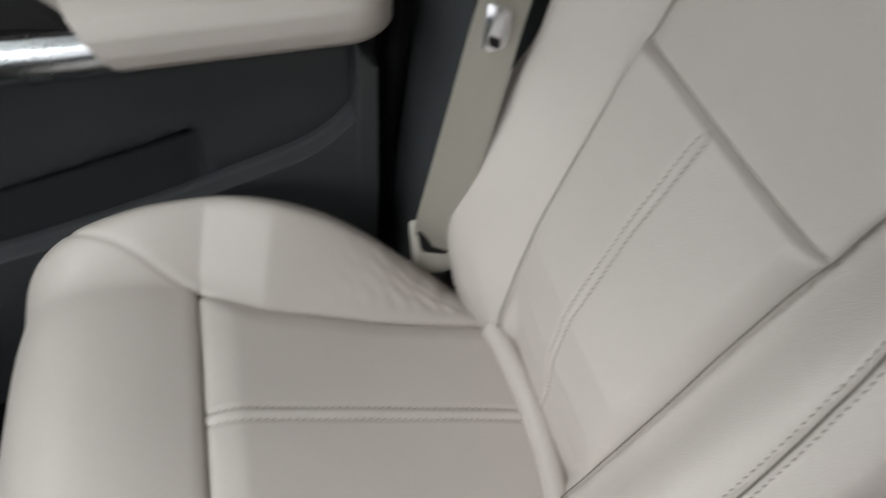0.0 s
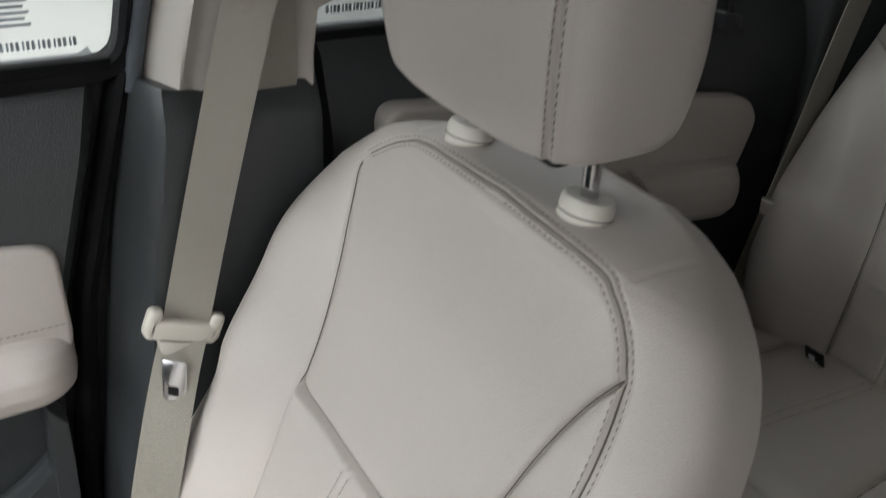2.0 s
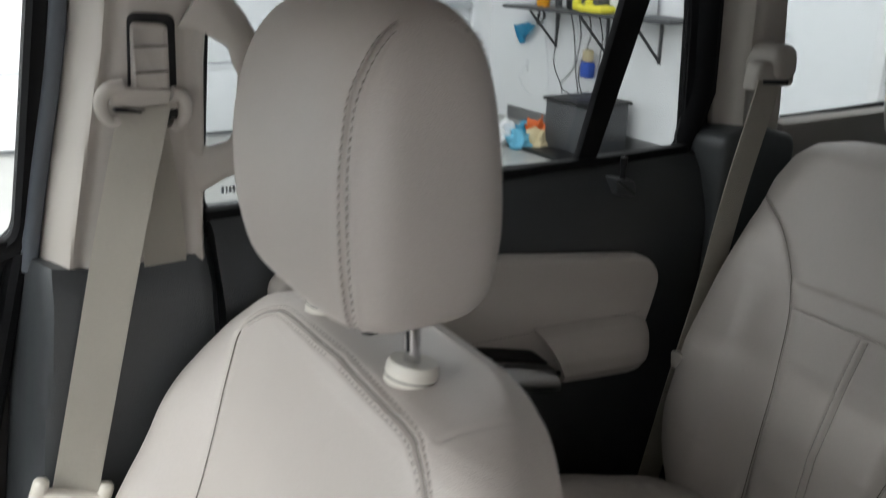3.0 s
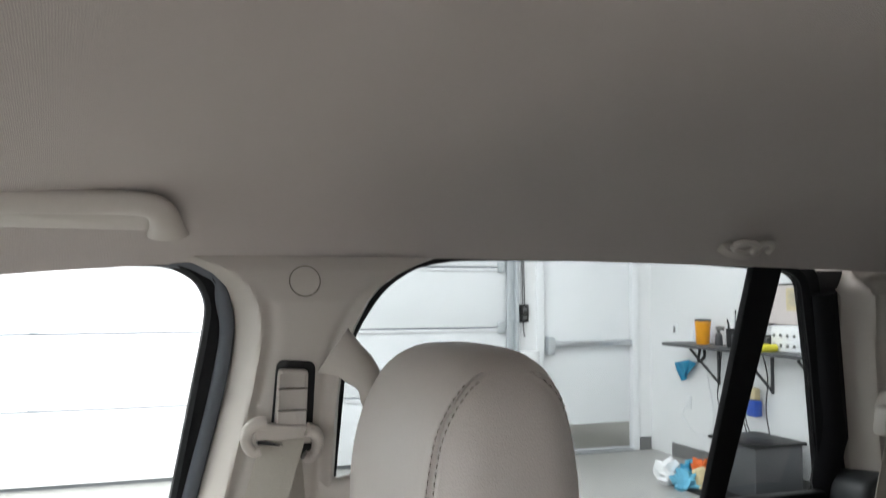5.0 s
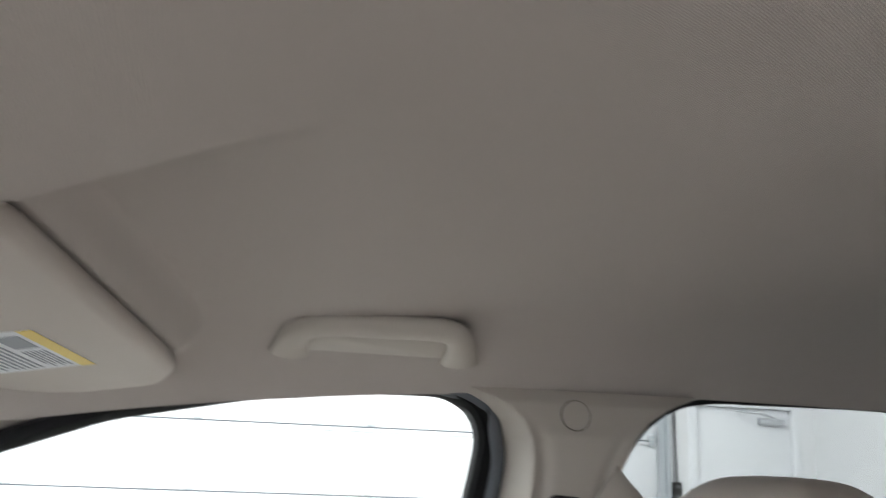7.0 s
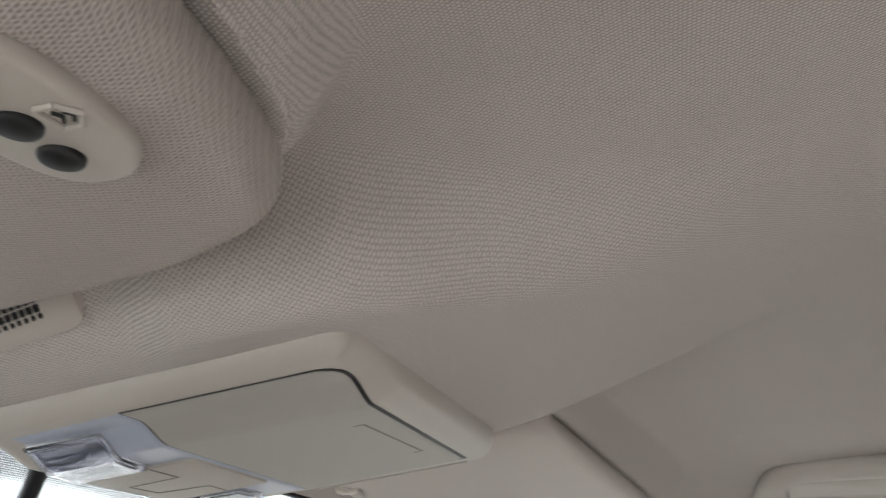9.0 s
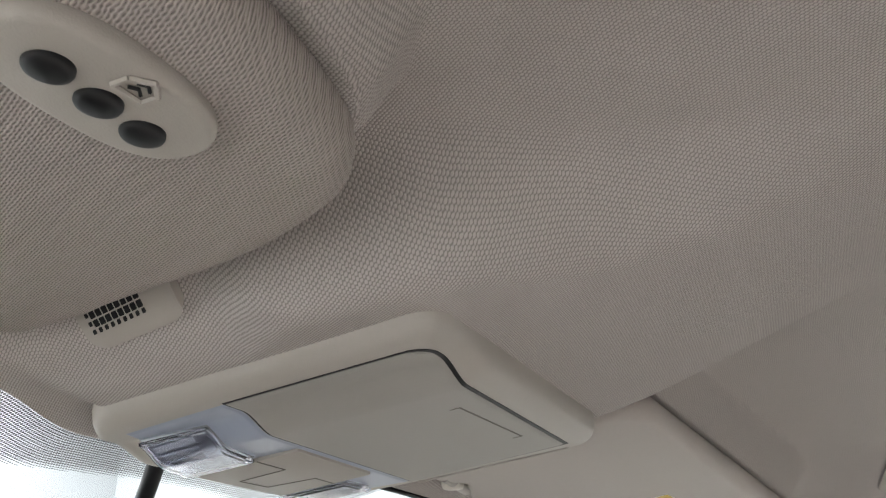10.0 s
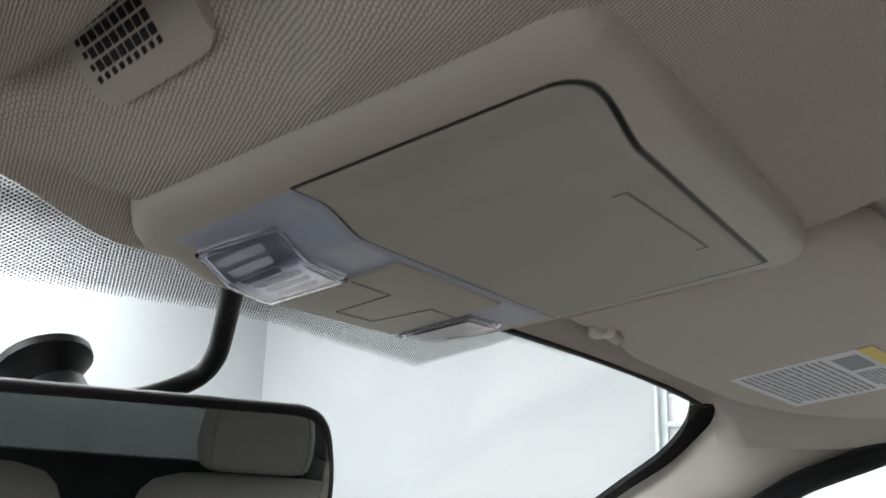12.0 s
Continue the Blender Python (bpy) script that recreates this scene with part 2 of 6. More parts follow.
def smooth_path(pts, n):
    """Catmull-Rom through points, n steps a span."""
    p = [np.array(q, float) for q in pts]
    p = [2 * p[0] - p[1]] + p + [2 * p[-1] - p[-2]]
    out = []
    for i in range(1, len(p) - 2):
        for k in range(n):
            t = k / n
            a, b, c, d = p[i - 1], p[i], p[i + 1], p[i + 2]
            out.append(0.5 * (2 * b + (c - a) * t + (2 * a - 5 * b + 4 * c - d) * t * t + (3 * b - a - 3 * c + d) * t ** 3))
    out.append(p[-2])
    return out


def round_loop(pts, r, n=5):
    """A closed 2D outline with rounded corners."""
    out = []
    m = len(pts)
    for i in range(m):
        a, b, c = (np.array(pts[(i + k) % m], float) for k in (-1, 0, 1))
        ra = min(r, 0.45 * np.linalg.norm(a - b), 0.45 * np.linalg.norm(c - b))
        p, q = b + (a - b) / np.linalg.norm(a - b) * ra, b + (c - b) / np.linalg.norm(c - b) * ra
        for k in range(n + 1):
            t = k / n
            out.append(tuple((1 - t) ** 2 * p + 2 * t * (1 - t) * b + t * t * q))
    return out


def sweep(path, ring, closed=False, up=(0, 0, 1)):
    """A ring of (u, v) carried along a path; v points along up as far as it can."""
    P = [np.array(p, float) for p in path]
    n, m = len(P), 0
    verts, faces = [], []
    upv = np.array(up, float)
    for i in range(n):
        a, b = (P[i - 1], P[(i + 1) % n]) if closed else (P[max(i - 1, 0)], P[min(i + 1, n - 1)])
        t = (b - a) / max(np.linalg.norm(b - a), 1e-9)
        s = np.cross(t, upv)
        s = s / max(np.linalg.norm(s), 1e-9)
        w = np.cross(s, t)
        rg = ring(i / max(n - 1, 1)) if callable(ring) else ring
        m = len(rg)
        for u, v in rg:
            verts.append(P[i] + s * u + w * v)
    for i in range(n if closed else n - 1):
        for j in range(m):
            k = (i + 1) % n
            faces.append((i * m + j, i * m + (j + 1) % m, k * m + (j + 1) % m, k * m + j))
    if not closed:
        faces.append(tuple(range(m))[::-1])
        faces.append(tuple((n - 1) * m + j for j in range(m)))
    return verts, faces


def circle(r, n=12, ry=None):
    return [(r * math.cos(2 * math.pi * k / n), (ry or r) * math.sin(2 * math.pi * k / n)) for k in range(n)]


def lathe(profile, n=24, at=(0, 0, 0), axis=None):
    """A turned body from (radius, height) pairs."""
    verts, faces = [], []
    m = len(profile)
    M = axis or Matrix.Identity(4)
    for i in range(n):
        a = 2 * math.pi * i / n
        for r, h in profile:
            verts.append(Vector(at) + M.to_3x3() @ Vector((r * math.cos(a), r * math.sin(a), h)))
    for i in range(n):
        for j in range(m - 1):
            k = (i + 1) % n
            faces.append((i * m + j, k * m + j, k * m + j + 1, i * m + j + 1))
    faces.append(tuple(i * m for i in range(n))[::-1])
    faces.append(tuple(i * m + m - 1 for i in range(n)))
    return verts, faces


def grid_faces(nu, nv, flip=False):
    f = []
    for i in range(nu - 1):
        for j in range(nv - 1):
            q = (i * nv + j, (i + 1) * nv + j, (i + 1) * nv + j + 1, i * nv + j + 1)
            f.append(q[::-1] if flip else q)
    return f


def slab(fn, us, vs, thick):
    """A surface fn(u, v) with a back face thick metres behind it (thick: a vector)."""
    A = [[np.array(fn(u, v), float) for v in vs] for u in us]
    nu, nv = len(us), len(vs)
    verts = [p for r in A for p in r] + [p + np.array(thick) for r in A for p in r]
    n = nu * nv
    faces = grid_faces(nu, nv) + [tuple(n + q for q in f[::-1]) for f in grid_faces(nu, nv)]
    for i in range(nu - 1):
        faces.append((i * nv, i * nv + n, (i + 1) * nv + n, (i + 1) * nv))
        faces.append((i * nv + nv - 1, (i + 1) * nv + nv - 1, (i + 1) * nv + nv - 1 + n, i * nv + nv - 1 + n))
    for j in range(nv - 1):
        faces.append((j, j + 1, j + 1 + n, j + n))
        a = (nu - 1) * nv
        faces.append((a + j, a + j + n, a + j + 1 + n, a + j + 1))
    return verts, faces


def ss(a, b, x):
    t = np.clip((np.asarray(x, float) - a) / (b - a), 0, 1)
    return t * t * (3 - 2 * t)


def line_dist(x, s, pts):
    """Distance of points (x, s) from a polyline."""
    best = np.full(np.broadcast(x, s).shape, 9.0)
    for (ax, ay), (bx, by) in zip(pts[:-1], pts[1:]):
        dx, dy = bx - ax, by - ay
        t = np.clip(((x - ax) * dx + (s - ay) * dy) / (dx * dx + dy * dy), 0, 1)
        best = np.minimum(best, np.hypot(x - ax - t * dx, s - ay - t * dy))
    return best


def stitches(name, paths, parent, length=0.0042, gap=0.0022, r=0.00055, lift=0.0003):
    """Short threads along lists of (point, normal)."""
    verts, faces = [], []
    for pn in paths:
        P = np.array([p for p, _ in pn])
        N = np.array([q for _, q in pn])
        seg = np.r_[0, np.cumsum(np.linalg.norm(np.diff(P, axis=0), axis=1))]
        d = 0.0
        while d + length < seg[-1]:
            a = np.array([np.interp(d, seg, P[:, k]) for k in range(3)])
            b = np.array([np.interp(d + length, seg, P[:, k]) for k in range(3)])
            n = np.array([np.interp(d + length / 2, seg, N[:, k]) for k in range(3)])
            n = n / np.linalg.norm(n)
            t = (b - a) / np.linalg.norm(b - a)
            w = np.cross(t, n)
            i = len(verts)
            c = (a + b) / 2
            for e, k, g in ((a, -0.6, 0.5), (c, 1.0, 1.0), (b, -0.6, 0.5)):
                q = e + n * (lift + r * k)
                verts += [q + w * r * g, q + n * r * g, q - w * r * g, q - n * r * g]
            for k in (0, 4):
                for j in range(4):
                    faces.append((i + k + j, i + k + (j + 1) % 4, i + k + 4 + (j + 1) % 4, i + k + 4 + j))
            d += length + gap
    return mesh_part(name, verts, faces, STITCH, parent, "contrasting brown seam thread", kind="stuff")


# ---- garage ----
GX, GY = 6.9, -4.48


def wall_box(name, x0, x1, y0, y1, z0, z1, mat, label):
    return part(name, box(x0, x1, y0, y1, z0, z1), mat, None, label, "wall", kind="structure")


part("floor", box(-5.2, 7.2, -4.8, 8.2, -0.2, 0.0), FLOOR, None, "grey sealed concrete garage floor", "floor", kind="structure")
part("ceiling", box(-5.2, 7.2, -4.8, 8.2, 4.0, 4.15), WALL, None, "plain white garage ceiling", "ceiling", kind="structure")
wall_box("wall_left", -5.2, -5.0, -4.6, 8.0, 0, 4.0, WALL, "plain white painted garage wall")
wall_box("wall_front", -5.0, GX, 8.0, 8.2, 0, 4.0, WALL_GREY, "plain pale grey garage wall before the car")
wall_box("wall_back", -5.0, GX + 0.2, GY - 0.2, GY, 0, 4.0, WALL, "white painted wall behind the shelf")
# the wall of the roller doors has a doorway and two wide gates
bm = bmesh.new()
add_box(bm, GX, GX + 0.2, GY, -4.30, 0, 4.0)
add_box(bm, GX, GX + 0.2, -3.27, -2.98, 0, 4.0)
add_box(bm, GX, GX + 0.2, -4.30, -3.27, 2.12, 4.0)
add_box(bm, GX, GX + 0.2, -2.98, 3.2, 3.2, 4.0)
part("wall_right", bm, WALL, None, "white painted wall round the roller door", "wall", kind="structure")
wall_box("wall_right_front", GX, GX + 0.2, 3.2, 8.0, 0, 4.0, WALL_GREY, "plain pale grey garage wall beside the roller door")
# sectional overhead door
gate = thing("overhead_door", (GX, 0.1, 0), "white sectional overhead garage door, closed", "garage door", kind="structure")
zz = [0.03, 0.60, 1.19, 1.74, 2.29, 2.84, 3.2]
for a, b in zip(zz[:-1], zz[1:]):
    bm = box(GX + 0.03, GX + 0.08, -2.98, 3.2, a + 0.006, b - 0.006, bevel=0.008)
    part("door_section", bm, DOORWHITE, gate)
for b in zz[1:-1]:
    part("joint_rail", box(GX + 0.012, GX + 0.03, -2.9, 3.15, b - 0.035, b - 0.008, bevel=0.004), DOORWHITE, gate, "white horizontal stiffening rail")
    part("hinge", box(GX + 0.0, GX + 0.03, -2.93, -2.86, b - 0.05, b + 0.05, bevel=0.006), GALV, gate, "galvanised hinge plate")
    for y in (-0.45, 0.95, 2.3):
        part("hinge", box(GX + 0.005, GX + 0.03, y, y + 0.07, b + 0.01, b + 0.05, bevel=0.004), GALV, gate, "galvanised hinge plate")
track = thing("door_track", (GX - 0.03, -3.0, 0), "galvanised vertical track of the overhead door", "door track")
part("rail", box(GX - 0.075, GX - 0.005, -3.035, -3.005, 0, 3.6, bevel=0.004), GALV, track)
part("rail", box(GX - 0.02, GX - 0.003, -3.005, -2.94, 0, 3.6, bevel=0.003), GALV, track)
for z in (0.5, 1.25, 2.0, 2.75):
    part("bracket", box(GX - 0.04, GX - 0.001, -3.06, -2.93, z, z + 0.05, bevel=0.004), GALV, track)
# steel door with crash bar
sd = thing("service_door", (GX, -3.78, 0), "white steel service door with a crash bar and kick plate", "door", kind="structure")
part("leaf", box(GX + 0.03, GX + 0.075, -4.255, -3.315, 0.02, 2.07, bevel=0.004), DOORWHITE, sd)
part("frame_jamb", box(GX - 0.02, GX + 0.1, -4.33, -4.258, 0, 2.14, bevel=0.004), DOORWHITE, sd, "white door jamb")
part("frame_jamb", box(GX - 0.02, GX + 0.1, -3.312, -3.24, 0, 2.14, bevel=0.004), DOORWHITE, sd, "white door jamb")
part("frame_head", box(GX - 0.02, GX + 0.1, -4.258, -3.312, 2.073, 2.14, bevel=0.004), DOORWHITE, sd, "white door head")
bar = part("crash_bar", box(GX - 0.045, GX - 0.005, -4.22, -3.40, 1.0, 1.06, bevel=0.01), SILVER, sd, "silver crash bar")
part("latch_case", box(GX - 0.06, GX + 0.03, -3.41, -3.34, 0.93, 1.1, bevel=0.012), GALV, bar)
part("end_case", box(GX - 0.045, GX + 0.03, -4.24, -4.20, 1.0, 1.06, bevel=0.008), GALV, bar)
part("kick_plate", box(GX + 0.022, GX + 0.03, -4.24, -3.33, 0.04, 0.27, bevel=0.002), KICK, sd, "brushed steel kick plate")
cl = part("door_closer", box(GX - 0.03, GX + 0.03, -4.18, -3.93, 1.93, 1.99, bevel=0.012), SILVER, sd, "silver door closer")
v, f = sweep([(GX - 0.03, -4.05, 2.0), (GX - 0.12, -3.9, 2.02), (GX - 0.0, -3.7, 2.04)], circle(0.009, 8))
mesh_part("closer_arm", v, f, SILVER, cl)
part("threshold", box(GX - 0.05, GX + 0.05, -4.26, -3.31, 0.0, 0.018, bevel=0.004), SILVER, sd)
# chain switch, cable and paper roll beside the door
v, f = sweep(smooth_path([(GX - 0.02, -3.12, 3.4), (GX - 0.02, -3.10, 2.2), (GX - 0.02, -3.115, 1.4)], 6), circle(0.006, 6))
tagged(mesh_part("wall_cable", v, f, GREYBASE), "thin grey cable hanging on the wall", "cable")
v, f = sweep(smooth_path([(GX - 0.02, -3.08, 3.4), (GX - 0.02, -3.085, 2.2), (GX - 0.02, -3.10, 1.25), (GX - 0.02, -3.12, 1.1)], 6), circle(0.006, 6))
tagged(mesh_part("wall_cable", v, f, GREYBASE), "thin grey cable hanging on the wall", "cable")
sw = thing("wall_switch", (GX, -3.1, 1.3), "black push-button switch box on the wall", "switch")
part("body", box(GX - 0.05, GX - 0.001, -3.145, -3.055, 1.24, 1.40, bevel=0.006), BLACK, sw)
for z in (1.28, 1.36):
    part("button", box(GX - 0.06, GX - 0.049, -3.12, -3.08, z - 0.012, z + 0.012, bevel=0.004), GREYBASE, sw)
v, f = lathe([(0.085, 0), (0.09, 0.01), (0.09, 0.26), (0.03, 0.265), (0.03, 0.24)], 24, (GX - 0.11, -3.12, 0.72))
tagged(mesh_part("paper_roll", v, f, WALL), "white paper towel roll held on the wall", "paper roll")
part("baseboard", box(-4.9, GX - 0.35, GY, GY + 0.02, 0.0, 0.12, bevel=0.004), GREYBASE, None, "grey rubber base strip along the wall", "baseboard", kind="structure")
part("baseboard", box(GX - 0.02, GX, GY + 0.02, -4.335, 0.0, 0.12, bevel=0.003), GREYBASE, None, "grey rubber base strip along the wall", "baseboard", kind="structure")
for x, z in ((6.5, 1.17), (6.25, 1.12), (5.95, 1.12), (6.3, 0.52)):
    o = thing("wall_socket", (x, GY, z), "white wall socket plate", "socket", "wall sockets")
    part("plate", box(x - 0.035, x + 0.035, GY, GY + 0.01, z - 0.055, z + 0.055, bevel=0.003), DOORWHITE, o)
    part("insert", box(x - 0.015, x + 0.015, GY + 0.008, GY + 0.014, z - 0.03, z + 0.03, bevel=0.002), GREYBASE if z > 1.15 else DOORWHITE, o)
# a second white door further along the back wall
od = thing("office_door", (3.4, GY, 0), "white door with a silver lever handle", "door", kind="structure")
part("leaf", box(2.86, 3.72, GY + 0.002, GY + 0.03, 0.02, 2.05, bevel=0.004), DOORWHITE, od)
part("jamb", box(3.725, 3.80, GY + 0.001, GY + 0.05, 0, 2.12, bevel=0.004), WALL, od)
part("jamb", box(2.78, 2.855, GY + 0.001, GY + 0.05, 0, 2.12, bevel=0.004), WALL, od)
lv = part("lever", box(3.44, 3.58, GY + 0.06, GY + 0.075, 1.03, 1.05, bevel=0.006), SILVER, od, "silver lever handle")
v, f = lathe([(0.03, 0), (0.03, 0.01), (0.012, 0.012), (0.012, 0.04)], 20, (3.56, GY + 0.03, 1.04), pose(0, 0, 0, -90))
mesh_part("rose", v, f, SILVER, lv)
# shelf with its clutter
sh = thing("wall_shelf", (5.5, GY, 1.06), "dark grey wall shelf on angled steel brackets", "shelf")
part("board", box(4.2, 6.22, GY, GY + 0.34, 1.045, 1.075, bevel=0.004), GRAPHITE, sh)
for x in (5.86, 5.2, 4.6):
    b = part("bracket", box(x - 0.012, x + 0.012, GY + 0.001, GY + 0.02, 0.72, 1.044, bevel=0.003), GRAPHITE, sh)
    v, f = sweep([(x, GY + 0.012, 0.74), (x, GY + 0.3, 1.035)], circle(0.012, 8))
    mesh_part("strut", v, f, GRAPHITE, b)
v, f = lathe([(0.052, 0), (0.055, 0.005), (0.066, 0.17), (0.07, 0.175), (0.07, 0.19), (0.062, 0.2)], 24, (5.86, GY + 0.17, 1.075))
cup = thing("paper_cup", (5.86, GY + 0.17, 1.075), "amber yellow paper cup with a dark lid", "cup")
mesh_part("body", v, f, AMBER, cup)
v, f = lathe([(0.071, 0), (0.071, 0.012), (0.06, 0.02), (0.055, 0.016)], 24, (5.86, GY + 0.17, 1.27))
mesh_part("lid", v, f, GRAPHITE, cup, "dark plastic lid")
pot = thing("pen_pot", (5.42, GY + 0.2, 1.075), "black pot full of pens and brushes", "pen pot")
v, f = lathe([(0.05, 0), (0.055, 0.01), (0.06, 0.15), (0.052, 0.15), (0.05, 0.03)], 20, (5.42, GY + 0.2, 1.075))
mesh_part("pot", v, f, BLACK, pot)
for k in range(5):
    a = k * 1.3
    v, f = sweep([(5.42 + 0.02 * math.cos(a), GY + 0.2 + 0.02 * math.sin(a), 1.1), (5.42 + 0.06 * math.cos(a), GY + 0.2 + 0.05 * math.sin(a), 1.28 + 0.025 * k)], circle(0.006, 6))
    mesh_part("pen", v, f, (GREYBASE, BLACK, SILVER, BLUE_DEEP, BLACK)[k], pot)
tl = thing("spray_bottle", (5.66, GY + 0.16, 1.075), "small dark spray bottle with a grey trigger", "spray bottle")
v, f = lathe([(0.03, 0), (0.032, 0.01), (0.03, 0.09), (0.012, 0.11), (0.012, 0.13)], 16, (5.66, GY + 0.16, 1.075))
mesh_part("bottle", v, f, GRAPHITE, tl)
part("trigger", box(5.6, 5.69, GY + 0.145, GY + 0.175, 1.2, 1.235, bevel=0.008), GREYBASE, tl)
tb = thing("tool_tray", (5.17, GY + 0.17, 1.075), "dark tool tray with lime tape rolls", "tool tray")
part("tray", box(5.0, 5.33, GY + 0.06, GY + 0.3, 1.076, 1.19, bevel=0.012), GRAPHITE, tb)
part("tape_roll", box(5.2, 5.28, GY + 0.28, GY + 0.33, 1.085, 1.17, bevel=0.015), LIME, tb)
part("tape_roll", box(5.06, 5.12, GY + 0.29, GY + 0.335, 1.09, 1.2, bevel=0.015), LIME, tb)
part("folded_cloth", box(4.9, 5.18, GY + 0.2, GY + 0.36, 1.076, 1.13, bevel=0.02, seg=3), LIME, None, "folded yellow cleaning cloth on the shelf", "cloth")
ps = thing("power_strip", (4.8, GY + 0.1, 1.08), "white perforated charging box on the shelf", "charging box")
part("case", box(4.62, 4.99, GY + 0.05, GY + 0.2, 1.076, 1.27, bevel=0.01), DOORWHITE, ps)
for i in range(5):
    for j in range(2):
        part("port", box(4.66 + i * 0.07, 4.685 + i * 0.07, GY + 0.199, GY + 0.206, 1.11 + j * 0.075, 1.135 + j * 0.075, bevel=0.002), GREYBASE, ps)
nb = thing("notice_board", (5.0, GY, 1.4), "pale pink notice board in a thin black edging", "notice board")
part("panel", box(4.70, 5.32, GY + 0.002, GY + 0.02, 1.27, 1.58), BOARD, nb)
for a in ((4.69, 5.33, 1.575, 1.587), (4.69, 5.33, 1.262, 1.274)):
    part("edging", box(a[0], a[1], GY + 0.001, GY + 0.03, a[2], a[3], bevel=0.002), BLACK, nb)
for x in (4.685, 5.323):
    part("edging", box(x, x + 0.012, GY + 0.001, GY + 0.03, 1.262, 1.587, bevel=0.002), BLACK, nb)
note = part("note", box(4.84, 5.02, GY + 0.02, GY + 0.023, 1.38, 1.55), CREAM, nb, "cream paper note")
for k in range(6):
    part("print_line", box(4.86, 5.0 - 0.02 * (k % 2), GY + 0.023, GY + 0.025, 1.52 - k * 0.02, 1.527 - k * 0.02), INK, note)
# hanging cloth, bottle, cables
fn = lambda u, v: (6.28 - 0.17 * (1 - v) + 0.34 * (1 - v) * u + 0.02 * math.sin(9 * u), GY + 0.05 + 0.02 * math.sin(12 * u + 3 * v), 0.72 + 0.17 * (1 - v) + 0.02 * math.sin(5 * u))
v, f = slab(lambda u, w: fn(u, 1 - w), np.linspace(0, 1, 14), np.linspace(0.08, 1, 10), (0, 0.006, 0))
tagged(mesh_part("hanging_cloth", v, f, BLUE), "bright blue cleaning cloth hung on the wall", "cloth")
hb = thing("hanging_bottle", (5.34, GY + 0.08, 0.55), "cream and blue bottle hung below the shelf", "bottle")
part("body", box(5.28, 5.39, GY + 0.04, GY + 0.12, 0.53, 0.66, bevel=0.015), BLUE_DEEP, hb)
part("top", box(5.29, 5.38, GY + 0.05, GY + 0.11, 0.66, 0.76, bevel=0.015), CREAM, hb)
rng = random.Random(4)
for k in range(5):
    x = 5.25 + 0.12 * k + 0.03 * rng.random()
    pts = [(x, GY + 0.06, 1.04), (x + 0.06 * rng.uniform(-1, 1), GY + 0.05, 0.85), (x + 0.12 * rng.uniform(-1, 1), GY + 0.05, 0.6), (x + 0.1 * rng.uniform(-1, 1), GY + 0.06, 0.42), (x - 0.1, GY + 0.08, 0.36)]
    v, f = sweep(smooth_path(pts, 8), circle(0.005, 6))
    tagged(mesh_part("hanging_cable", v, f, BLACK), "thin black cable hanging below the shelf", "cable", "cables below the shelf")
v, f = sweep(smooth_path([(6.3, GY + 0.03, 0.52), (6.34, GY + 0.04, 0.38), (6.1, GY + 0.04, 0.25), (5.9, GY + 0.04, 0.4), (5.98, GY + 0.04, 0.8), (6.02, GY + 0.04, 1.04)], 8), circle(0.005, 6))
tagged(mesh_part("white_cable", v, f, DOORWHITE), "thin white cable looping from the socket to the shelf", "cable")
v, f = sweep(smooth_path([(5.8, GY + 0.2, 1.04), (5.78, GY + 0.22, 0.97), (5.86, GY + 0.22, 0.93), (5.86, GY + 0.2, 1.04)], 6), circle(0.012, 8))
tagged(mesh_part("hanging_tool", v, f, BLACK), "black tool hung under the shelf edge", "tool")
bx = thing("storage_box", (5.05, GY + 0.4, 0), "dark grey storage bin on the floor", "storage bin")
part("body", box(4.76, 5.26, GY + 0.12, GY + 0.55, 0.03, 0.40, bevel=0.015), GRAPHITE, bx)
part("lid", box(4.74, 5.28, GY + 0.1, GY + 0.57, 0.40, 0.425, bevel=0.008), BLACK, bx)
part("tray", box(4.3, 5.5, GY + 0.05, GY + 0.75, 0.0, 0.03, bevel=0.006), BLACK, bx)
for k, (x, y, mt, lab) in enumerate(((5.75, 0.75, BLUE, "blue"), (5.62, 0.85, AQUA, "aqua"), (5.68, 0.62, ORANGE, "orange"), (5.55, 0.72, CREAM, "cream"), (5.85, 0.62, AQUA, "pale blue"), (5.78, 0.9, WALL, "white"))):
    bm = bmesh.new()
    bmesh.ops.create_icosphere(bm, subdivisions=3, radius=1)
    for q in bm.verts:
        n = noise.noise(q.co * 2.2 + Vector((k * 7, 0, 0))) * 0.5 + noise.noise(q.co * 5 + Vector((k * 3, 2, 0))) * 0.25
        q.co = Vector((x - 0.27, GY + y - 0.12, 0.0)) + Vector((q.co.x * 0.085 * (1 + 1.6 * n), q.co.y * 0.08 * (1 + 1.6 * n), max(0.0, (q.co.z + 0.5) * 0.1 * (1 + n) + 0.05 * (k % 3 == 2))))
    part("crumpled_cloth", bm, mt, None, "crumpled %s cleaning cloth on the floor" % lab, "cloth", "cloth heap on the floor")
track2 = thing("door_track", (GX - 0.03, 3.1, 0), "galvanised vertical track of the overhead door", "door track")
part("rail", box(GX - 0.075, GX - 0.005, 3.165, 3.195, 0, 3.6, bevel=0.004), GALV, track2)
part("rail", box(GX - 0.02, GX - 0.003, 3.10, 3.165, 0, 3.6, bevel=0.003), GALV, track2)
for z in (0.5, 1.25, 2.0, 2.75):
    part("bracket", box(GX - 0.04, GX - 0.001, 2.90, 3.10, z, z + 0.05, bevel=0.004), GALV, track2)


